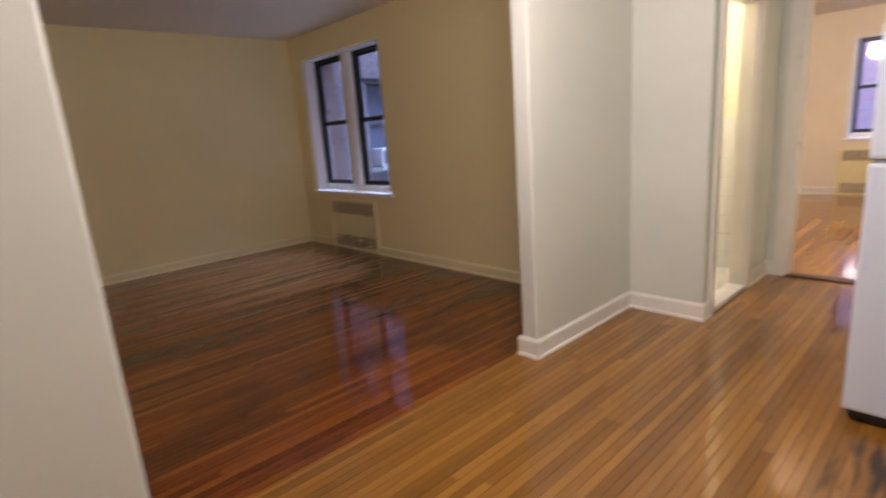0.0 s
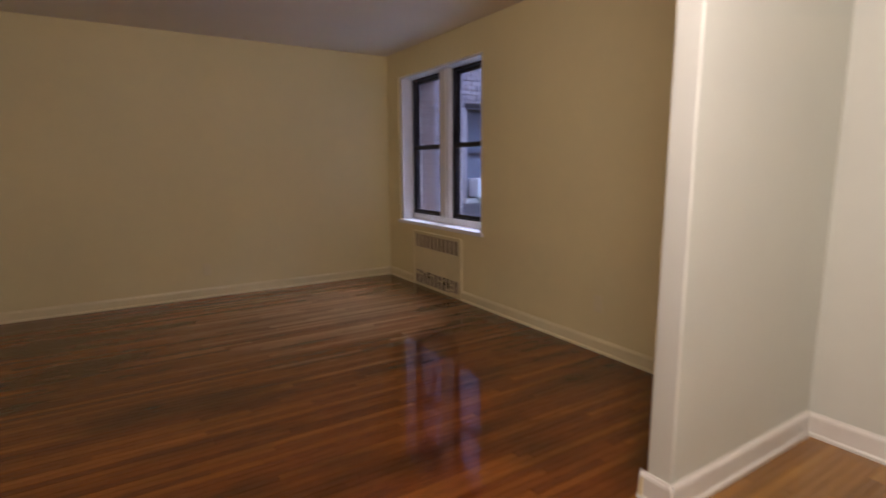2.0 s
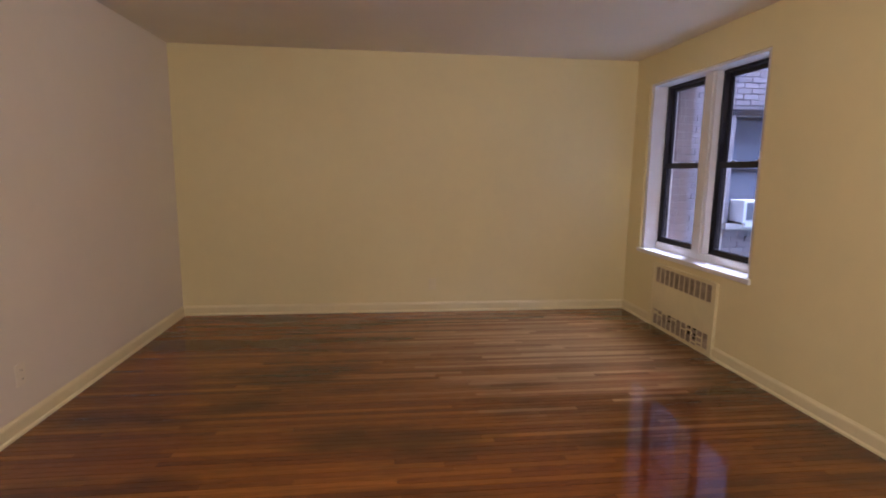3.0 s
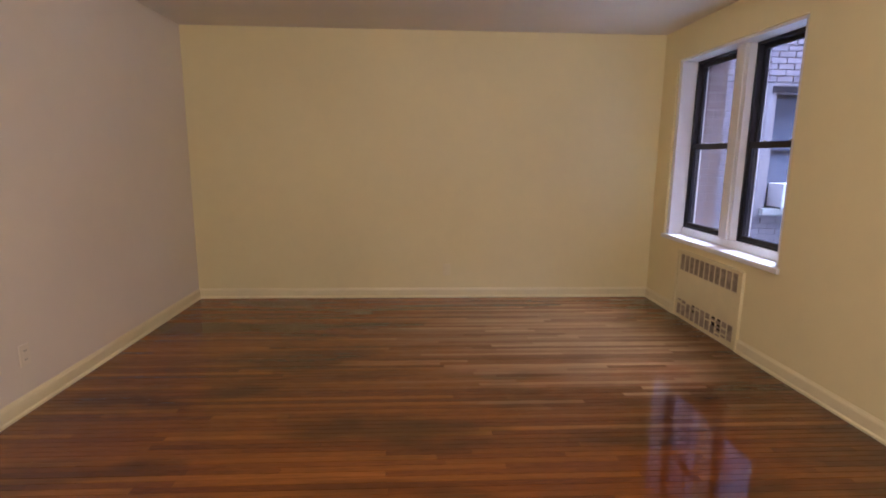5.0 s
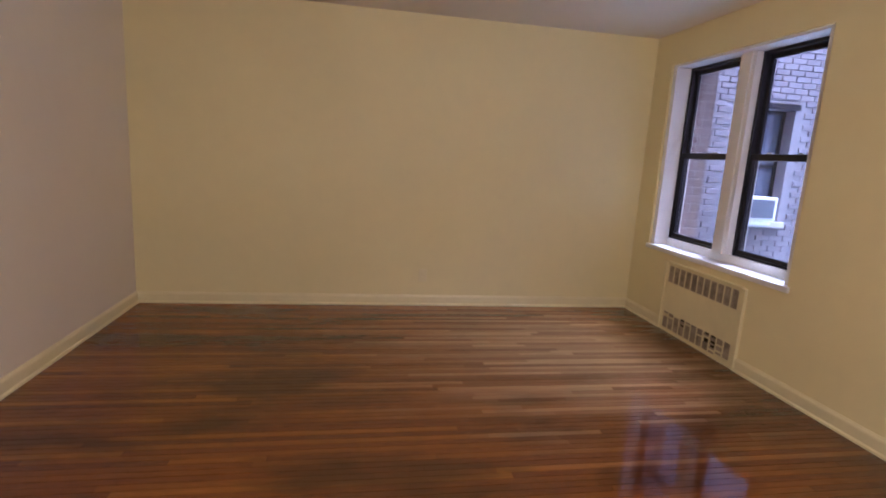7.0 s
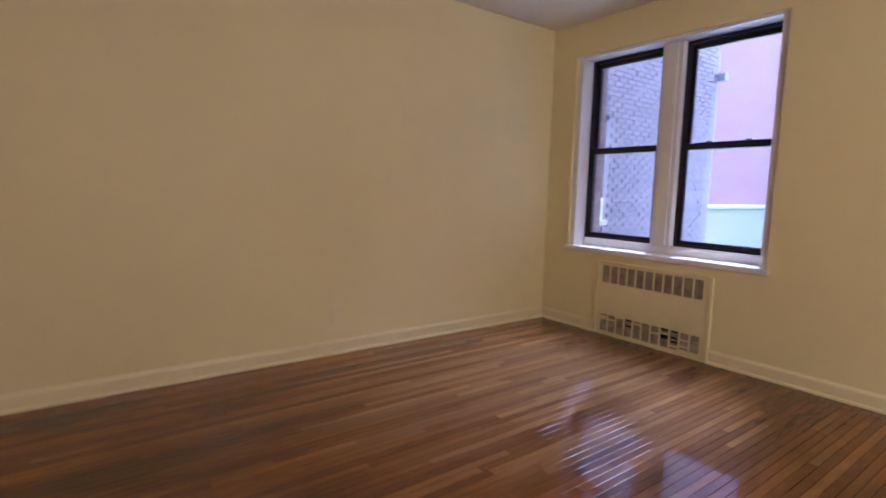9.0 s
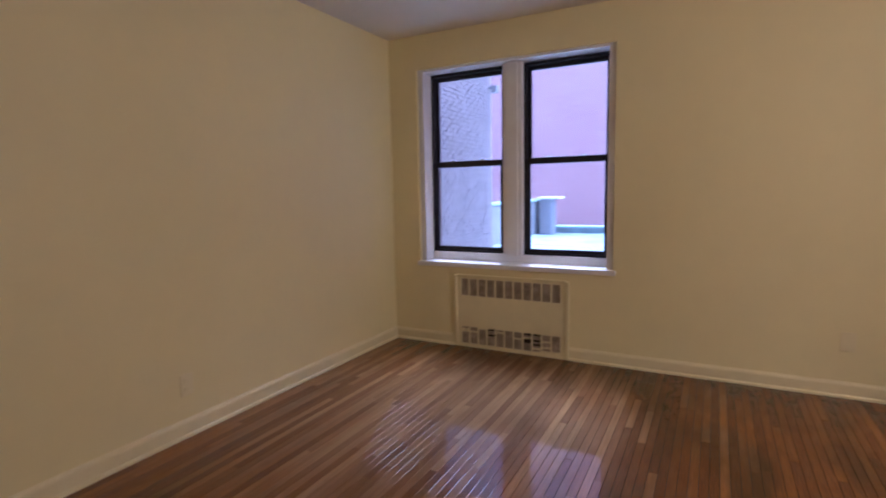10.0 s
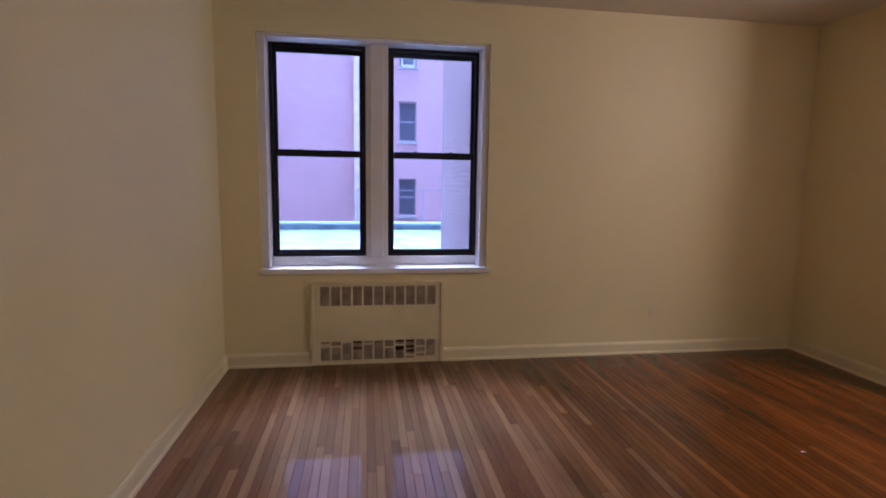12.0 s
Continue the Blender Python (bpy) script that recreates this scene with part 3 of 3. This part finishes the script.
# ---------------------------------------------------------------- things in the foyer, kitchen and hall
def refrigerator(x, y0, y1, h):
    fr = thing("refrigerator", (x, (y0 + y1) / 2, 0), "white top-freezer refrigerator on the oak floor", "refrigerator")
    w = (y1 - y0) / 2
    zs = 1.060
    part("body", boxes((0.075, 0.66, -w + 0.004, w - 0.004, 0.05, h - 0.006), bevel=0.006), ENAMEL, fr)
    part("freezer_door", boxes((0.0, 0.066, -w, w, zs + 0.008, h), bevel=0.014), ENAMEL, fr, "white freezer door")
    part("fridge_door", boxes((0.0, 0.066, -w, w, 0.055, zs - 0.008), bevel=0.014), ENAMEL, fr, "white refrigerator door")
    part("gasket", boxes((0.012, 0.074, -w + 0.012, w - 0.012, zs - 0.012, zs + 0.012), (0.064, 0.076, -w + 0.012, w - 0.012, 0.07, h - 0.02)), SEAL, fr, "grey door gasket")
    part("hinge", boxes((0.008, 0.05, -w + 0.008, -w + 0.075, zs - 0.005, zs + 0.005), bevel=0.002), STEEL, fr, "steel middle hinge")
    part("hinge", boxes((0.01, 0.10, -w + 0.01, -w + 0.06, h - 0.002, h + 0.012), bevel=0.003), ENAMEL, fr, "white top hinge cover")
    part("base_grille", boxes((0.03, 0.10, -w + 0.02, w - 0.02, 0.012, 0.05)), BASEGRILLE, fr, "black base grille")
    part("badge", boxes((-0.002, 0.002, -w + 0.05, -w + 0.115, h - 0.075, h - 0.068)), BADGE, fr, "small grey badge")
    for sx in (0.12, 0.6):
        for sy in (-w + 0.06, w - 0.06):
            part("foot", cyl(bmesh.new(), sx, sy, 0.0, 0.05, 0.02), BASEGRILLE, fr)
    return fr


refrigerator(2.944, 0.590, 1.270, 1.545)


def base_cabinet(x0, x1, label):
    c = thing("base_cabinet", ((x0 + x1) / 2, 0.09, 0), label, "cabinet", "kitchen base cabinets")
    w = (x1 - x0) / 2 - 0.001
    part("body", boxes((-w, w, -0.34, 0.31, 0.10, 0.86), bevel=0.002), CABINET, c)
    part("toe_kick", boxes((-w, w, -0.34, 0.25, 0.0, 0.10)), KICK, c, "grey toe kick")
    dr = part("drawer", boxes((-w + 0.012, w - 0.012, 0.311, 0.331, 0.70, 0.845), bevel=0.004), CABINET, c, "white drawer front")
    part("handle", boxes((-0.05, 0.05, 0.345, 0.355, 0.765, 0.777), (-0.05, -0.04, 0.331, 0.346, 0.765, 0.777), (0.04, 0.05, 0.331, 0.346, 0.765, 0.777), bevel=0.002), STEEL, dr)
    for s in (-1, 1):
        a, b = (-w + 0.012, -0.002) if s < 0 else (0.002, w - 0.012)
        d = part("door", boxes((a, b, 0.311, 0.331, 0.115, 0.685), bevel=0.004), CABINET, c, "white panelled cabinet door")
        part("panel", boxes((a + 0.06, b - 0.06, 0.3312, 0.337, 0.175, 0.625), bevel=0.0025), CABINET, d)
        part("knob", boxes((s * 0.03 - 0.01, s * 0.03 + 0.01, 0.331, 0.352, 0.60, 0.62), bevel=0.004), STEEL, d)
    return c


base_cabinet(1.75, 2.46, "white kitchen base cabinet with drawer in the alcove")
base_cabinet(1.04, 1.749, "white kitchen base cabinet with drawer in the alcove")
wt = thing("worktop", (1.75, 0.09, 0.86), "grey speckled kitchen worktop on the base cabinets", "worktop")
part("slab", boxes((-0.71, 0.71, -0.345, 0.345, 0.0, 0.035), bevel=0.006), COUNTER, wt)


def ceiling_light(x, y, label, k=1.0):
    c = thing("ceiling_light", (x, y, H), label, "ceiling light")
    part("base", lathe([(r * k, z) for r, z in ((0.165, 0.0), (0.18, -0.012), (0.18, -0.03), (0.16, -0.04))], 28), WHITE_METAL, c, "white metal pan", True)
    g = part("globe", lathe([(r * k, z) for r, z in ((0.15, -0.04), (0.20, -0.075), (0.205, -0.105), (0.175, -0.135), (0.10, -0.158), (0.015, -0.165))], 28), GLOBE, c, "lit frosted glass bowl", True)
    g.visible_shadow = False
    return c


ceiling_light(1.80, 1.93, "lit frosted glass ceiling light in the foyer")
ceiling_light(5.95, 2.70, "lit frosted glass ceiling light in the bedroom", 0.62)
ceiling_light(4.45, 3.1, "lit frosted glass ceiling light in the bathroom", 0.6)


def bedroom_door():
    d = thing("bedroom_door", (XB + 0.125, BY0 + 0.02, 0.016), "white-painted bedroom door standing wide open", "door")
    part("leaf", boxes((0.0, 0.63, -0.036, 0.0, 0.0, BH - 0.02), bevel=0.003), TRIM, d)
    for z0, z1 in ((0.12, 0.86), (1.02, 1.86)):
        part("moulding", boxes((0.10, 0.53, -0.0005, 0.008, z0, z0 + 0.02), (0.10, 0.53, -0.0005, 0.008, z1 - 0.02, z1), (0.10, 0.12, -0.0005, 0.008, z0 + 0.02, z1 - 0.02), (0.51, 0.53, -0.0005, 0.008, z0 + 0.02, z1 - 0.02), bevel=0.002), TRIM, d)
    knob = lathe([(0.026, 0.0), (0.026, 0.005), (0.010, 0.009), (0.010, 0.032), (0.024, 0.042), (0.028, 0.055), (0.022, 0.066), (0.008, 0.07)], 20)
    bmesh.ops.transform(knob, matrix=Matrix.Translation((0.575, 0.0, 0.93)) @ Matrix.Rotation(radians(-90), 4, "X"), verts=knob.verts)
    part("knob", knob, BRASS, d, "round brass knob", True)
    for z in (0.2, 1.0, 1.75):
        part("hinge", cyl(bmesh.new(), -0.004, 0.004, z, z + 0.09, 0.007, None, 10), TRIM, d)


bedroom_door()


def outlet(m, label, name="wall_outlet", switch=False, paint=None):
    """A wall plate in the plane z = 0 of m, its face along +z."""
    o = thing(name, (0, 0, 0), label, "outlet" if not switch else "switch")
    o.matrix_basis = m
    part("plate", boxes((-0.036, 0.036, -0.058, 0.058, 0.0, 0.006), bevel=0.003), paint or PLATE, o)
    if switch:
        part("toggle", boxes((-0.005, 0.005, -0.010, 0.012, 0.006, 0.018), bevel=0.002), paint or PLATE, o)
    else:
        for yy in (-0.024, 0.024):
            s = part("socket", boxes((-0.017, 0.017, yy - 0.014, yy + 0.014, 0.006, 0.009), bevel=0.002), paint or PLATE, o)
            for xx in (-0.007, 0.007):
                part("slot", boxes((xx - 0.0015, xx + 0.0015, yy - 0.004, yy + 0.005, 0.009, 0.0095)), DARK if paint is None else paint, s)
    return o


outlet(pose(XL, 4.805, 0.304, 90, 0, 90), "ivory plastic wall outlet above the baseboard")
outlet(pose(XW, 3.882, 0.334, 90, 0, -90), "painted-over wall outlet above the baseboard", paint=PAINTED_PLATE)
outlet(pose(1.744, YF, 0.275, 90, 0, 0), "painted-over wall outlet low on the long wall", paint=PAINTED_PLATE)
outlet(pose(0.44, YPS, 1.38, 90, 0, 0), "ivory light switch on the short wall", "light_switch", True)

bx = thing("chime_box", (XF2, 0.83, 1.86), "small white box high on the wall above the refrigerator", "door chime")
part("cover", boxes((-0.05, 0.0, -0.065, 0.065, 0.0, 0.17), bevel=0.006), PLATE, bx)
part("base", boxes((-0.006, 0.0, -0.07, 0.07, -0.006, 0.176), bevel=0.002), PLATE, bx)

# bathroom: tiled wainscot and floor
wains = bmesh.new()
for i in range(12):
    for k in range(8):
        add_box(wains, XB - 0.058, XB - 0.0505, YJ + 0.12 + i * 0.152, YJ + 0.12 + i * 0.152 + 0.149, 0.004 + k * 0.152, 0.153 + k * 0.152)
structure("wall_tiles", wains, TILE, "white square wall tiles in the bathroom")
structure("floor_bathroom", boxes((XW + EXT + 0.05, XB - 0.05, YJ + 0.1, YBN, -0.1, 0.02)), TILE_FLOOR, "pale tiled bathroom floor")

# ---------------------------------------------------------------- outside the windows
RZ = -0.12
structure("ground", boxes((-60, 90, -60, 90, -5.2, -5.0)), ASPHALT, "dark asphalt ground far below the flat")
YN = 8.72
structure("wall_facade", wall_boxes("y", YBN + 0.33, YN, XW + EXT, XW + 0.50, -5, 9.0, [(WY0 - 0.02, WY1 + 0.06, WZ0 - 0.02, WZ1 + 0.06)]), BRICK_FAR, "brown brick outer face of the flat")
structure("ledge", boxes((XW + 0.272, XW + 0.53, WY0 - 0.018, WY1 + 0.058, WZ0 - 0.018, WZ0 + 0.03), bevel=0.006), STONE, "stone ledge outside the double window")
nb = tagged(new("brick_wing"), "brown brick wing with a window across the courtyard", "building")
part("core", wall_boxes("x", XW + EXT, 10.1, YN, YN + 0.35, -5, 9.0, [(6.06, 6.86, 0.72, 2.2)]), MORTAR, nb, "mortar of the brick wall")
part("end_wall", boxes((9.80, 10.115, YN + 0.35, 16.0, -5, 9.0)), BRICK_FAR, nb, "brown brick end wall")
nw = part("window", boxes((6.06, 6.86, YN + 0.16, YN + 0.20, 0.72, 0.77), (6.06, 6.86, YN + 0.16, YN + 0.20, 2.15, 2.2), (6.06, 6.11, YN + 0.16, YN + 0.20, 0.77, 2.15), (6.81, 6.86, YN + 0.16, YN + 0.20, 0.77, 2.15), (6.11, 6.81, YN + 0.16, YN + 0.20, 1.43, 1.48)), BLACK, nb, "dark sash window")
part("pane", boxes((6.11, 6.81, YN + 0.175, YN + 0.18, 0.77, 2.15)), DARK_PANE, nw)
part("window_sill", boxes((6.0, 6.92, YN - 0.07, YN + 0.16, 0.64, 0.72), bevel=0.006), STONE, nb, "stone window sill")
part("lintel", boxes((6.0, 6.92, YN - 0.014, YN + 0.02, 2.2, 2.28)), BLACK, nb, "dark steel lintel")
wl = part("wall_lamp", boxes((9.92, 10.04, YN - 0.20, YN - 0.06, 3.18, 3.32), (9.95, 10.01, YN - 0.07, YN, 3.26, 3.30), bevel=0.01), SEAL, nb, "small dark lamp on a bracket")
ac = thing("air_conditioner", (6.44, YN - 0.02, 0.74), "white window air conditioner in the brick wing's window", "air conditioner")
part("case", boxes((-0.25, 0.25, -0.13, 0.17, 0.0, 0.31), bevel=0.01), WHITE_METAL, ac)
part("grille", boxes((-0.205, 0.205, -0.136, -0.1305, 0.035, 0.275)), DARK_PANE, ac, "dark rear grille")
for i in range(9):
    part("fin", boxes((-0.205, 0.205, -0.142, -0.1365, 0.045 + i * 0.026, 0.051 + i * 0.026)), SEAL, ac)
part("bracket", boxes((-0.20, 0.20, -0.12, -0.05, -0.06, -0.001)), WHITE_METAL, ac)

wg = tagged(new("bedroom_wing"), "red-brown brick outside of the flat's bedroom wing", "building")
part("wall", boxes((XW + 0.50, XBW + EXT, YBN + 0.1, YBN + 0.33, -5, 9.0)), BRICK_WING, wg)
part("wall", wall_boxes("y", YBS - 0.4, YBN + 0.33, XBW + EXT, XBW + EXT + 0.1, -5, 9.0, [(VY0 + 0.02, VY1 - 0.02, VZ0, VZ1)]), BRICK_WING, wg)

rf = tagged(new("flat_roof"), "low flat roof with silver coating and pale parapet", "roof")
part("deck", boxes((XW + 0.50, 16.0, YBN + 0.33, YN, RZ - 0.3, RZ), (10.115, 16.0, YN, 9.6, RZ - 0.3, RZ), (XBW + EXT + 0.1, 16.0, -6, YBN + 0.33, RZ - 0.3, RZ)), ROOFING, rf)
part("parapet", boxes((15.8, 16.05, -6, 9.4, RZ, RZ + 0.13), bevel=0.01), ROOFING, rf)
part("gutter", boxes((15.76, 16.1, -6, 9.4, RZ + 0.131, RZ + 0.16)), SEAL, rf, "dark gutter line")
part("coping", boxes((15.74, 16.12, -6, 9.4, RZ + 0.161, RZ + 0.22), bevel=0.01), COPING, rf, "pale green metal coping")
part("side_parapet", boxes((10.115, 15.7, 9.4, 9.6, RZ, 0.86), bevel=0.01), PALE_WALL, rf, "pale brick side parapet")
part("side_coping", boxes((10.115, 15.75, 9.36, 9.64, 0.861, 0.93), bevel=0.01), COPING, rf)
vb = thing("vent_box", (15.4, 9.05, RZ), "pale metal roof ventilator beside the parapet", "ventilator")
part("case", boxes((-0.25, 0.25, -0.15, 0.22, 0.0, 1.05), bevel=0.02), SEAL, vb)
part("hood", boxes((-0.32, 0.32, -0.38, 0.27, 1.051, 1.12), bevel=0.02), WHITE_METAL, vb)

rail = thing("roof_guard_rail", (15.93, 0, RZ + 0.22), "thin grey pipe guard rail standing on the roof parapet", "railing")
for k in range(7):
    part("post", cyl(bmesh.new(), 0.0, 6.3 - 2.0 * k, 0.0, 1.0, 0.014), SEAL, rail)
for z in (0.97,):
    part("rail", boxes((-0.010, 0.010, -5.7, 6.3, z - 0.010, z + 0.010), bevel=0.004), SEAL, rail)

XFB = 20.0
fb = tagged(new("apartment_building"), "red brick apartment building with rows of windows across the yard", "building")
cols = [(4.14, 4.80), (2.34, 3.00), (0.54, 1.20), (-1.26, -0.60), (-3.06, -2.40), (-4.86, -4.20)]
rows_z = [(-2.75, -1.35), (0.06, 1.46), (2.87, 4.32), (5.60, 7.05), (8.35, 9.8), (11.1, 12.4)]
wallbm = bmesh.new()
ys = sorted({-8.0, 24.0, *[v for c in cols for v in c]})
for y0, y1 in zip(ys, ys[1:]):
    if (y0, y1) in cols:
        zs = [-5.0] + [v for r in rows_z for v in r] + [13.0]
        for z0, z1 in zip(zs[::2], zs[1::2]):
            add_box(wallbm, XFB, XFB + 0.4, y0, y1, z0, z1)
    else:
        add_box(wallbm, XFB, XFB + 0.4, y0, y1, -5.0, 13.0)
part("wall", wallbm, BRICK_PINK, fb)
part("pilaster", boxes((XFB - 0.25, XFB + 0.001, 6.00, 6.46, -5, 13.0), bevel=0.01), PALE_RENDER, fb, "pale rendered strip")
part("downpipe", cyl(bmesh.new(), XFB - 0.12, 5.86, -5, 3.6, 0.05), PALE_RENDER, fb)
part("parapet", boxes((XFB - 0.1, XFB + 0.5, -8, 24, 13.001, 13.3)), STONE, fb)
for a, b in cols:
    for lo, hi in rows_z:
        wn_ = part("window", boxes((XFB + 0.15, XFB + 0.2, a, a + 0.05, lo, hi), (XFB + 0.15, XFB + 0.2, b - 0.05, b, lo, hi), (XFB + 0.15, XFB + 0.2, a + 0.05, b - 0.05, hi - 0.05, hi),
                                   (XFB + 0.15, XFB + 0.2, a + 0.05, b - 0.05, lo, lo + 0.05), (XFB + 0.15, XFB + 0.2, a + 0.05, b - 0.05, (lo + hi) / 2 - 0.03, (lo + hi) / 2 + 0.03)), SEAL, fb)
        part("pane", boxes((XFB + 0.17, XFB + 0.18, a + 0.05, b - 0.05, lo + 0.05, hi - 0.05)), DARK_PANE, wn_)
        part("window_sill", boxes((XFB - 0.06, XFB + 0.15, a - 0.06, b + 0.06, lo - 0.1, lo - 0.001)), STONE, wn_)

tagged(copy_thing(ac, pose(XFB + 0.04, 4.47, 5.61, 0, 0, -90)), "white window air conditioner high in the red brick building")

# ---------------------------------------------------------------- pieces: bricks of the near wing
brick_mesh = mesh_from("brick", boxes((0, 0.205, -0.012, 0.02, 0, 0.065), bevel=0.004), BRICK)
half_mesh = mesh_from("brick_half", boxes((0, 0.0975, -0.012, 0.02, 0, 0.065), bevel=0.004), BRICK)
rng = random.Random(11)
bverts, bfaces = [], []
count = 0
for k in range(122):
    z = -0.29 + k * 0.075
    row = [(4.2, 0.0975)] if k % 2 else []
    x = 4.2 + (0.1075 if k % 2 else 0.0)
    while x + 0.205 < 10.1:
        row.append((x, 0.205))
        x += 0.215
    for x0, ln in row:
        if x0 + ln > 6.01 and x0 < 6.91 and 0.58 < z < 2.27:
            continue
        dy = rng.uniform(-0.004, 0.003)
        if 0.75 < z < 2.95 and 5.1 < x0 < 7.9 and count < 300:
            b = new("brick", brick_mesh if ln > 0.1 else half_mesh)
            b.location = (x0, YN + dy, z)
            b.parent = nb
            count += 1
        else:
            n = len(bverts)
            x1, y0, y1, z1 = x0 + ln, YN - 0.012 + dy, YN + 0.01, z + 0.065
            bverts.extend([(x0, y0, z), (x1, y0, z), (x1, y0, z1), (x0, y0, z1), (x0, y1, z), (x1, y1, z), (x1, y1, z1), (x0, y1, z1)])
            bfaces.extend([(n, n + 1, n + 2, n + 3), (n, n + 4, n + 5, n + 1), (n + 1, n + 5, n + 6, n + 2), (n + 2, n + 6, n + 7, n + 3), (n + 3, n + 7, n + 4, n)])
bme = bpy.data.meshes.new("bricks")
bme.from_pydata(bverts, [], bfaces)
bme.materials.append(BRICK_REST)
bo = new("bricks", bme)
bo.parent = nb
tagged(bo, kind="stuff")

# ---------------------------------------------------------------- pieces: oak strips of the floor
PW = 0.0400
floor = structure("floor", boxes((XL - 0.1, XW + EXT, -0.45, YF + 0.1, -0.2, -0.014), (XW + EXT, XBW + 0.1, YBS, YBN, -0.2, -0.014)), SUBFLOOR, "narrow varnished oak strip floor, worn and stained dark")
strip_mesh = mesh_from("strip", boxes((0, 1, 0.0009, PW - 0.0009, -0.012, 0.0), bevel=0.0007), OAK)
rng = random.Random(3)
verts, faces = [], []


def joined_strip(x0, x1, y, dz, tilt):
    n = len(verts)
    a, b = y + 0.0008, y + PW - 0.0008
    for z, k in ((-0.012, 0.0), (dz, tilt)):
        verts.extend([(x0 + 0.0004, a, z - k), (x1 - 0.0004, a, z - k), (x1 - 0.0004, b, z + k), (x0 + 0.0004, b, z + k)])
    faces.extend([(n + 4, n + 5, n + 6, n + 7), (n, n + 1, n + 5, n + 4), (n + 1, n + 2, n + 6, n + 5), (n + 2, n + 3, n + 7, n + 6), (n + 3, n, n + 4, n + 7)])


def lay(x0, x1, y0, y1, single):
    """Strips along x; those for which single(x, y) holds are objects of their own."""
    global laid
    y = y0
    while y < y1 - 0.005:
        x = x0 - rng.uniform(0, 0.9)
        while x < x1:
            ln = rng.choice((0.4, 0.6, 0.8, 1.0, 1.3, 1.6, 2.0, 2.4))
            a, b = max(x, x0), min(x + ln, x1)
            if x1 - b < 0.12:
                b = x1
            dz = rng.uniform(-0.0006, 0.0)
            if b - a > 0.02:
                if laid < 300 and single((a + b) / 2, y):
                    s = new("strip", strip_mesh)
                    s.location, s.scale = (a, y, dz), (b - a - 0.0006, 1, 1)
                    s.rotation_euler = (rng.uniform(-0.002, 0.002), 0, 0)
                    s.parent = floor
                    laid += 1
                else:
                    joined_strip(a, b, y, dz, rng.uniform(-0.0001, 0.0001))
            x = b if b == x1 else x + ln
        y += PW


laid = 0
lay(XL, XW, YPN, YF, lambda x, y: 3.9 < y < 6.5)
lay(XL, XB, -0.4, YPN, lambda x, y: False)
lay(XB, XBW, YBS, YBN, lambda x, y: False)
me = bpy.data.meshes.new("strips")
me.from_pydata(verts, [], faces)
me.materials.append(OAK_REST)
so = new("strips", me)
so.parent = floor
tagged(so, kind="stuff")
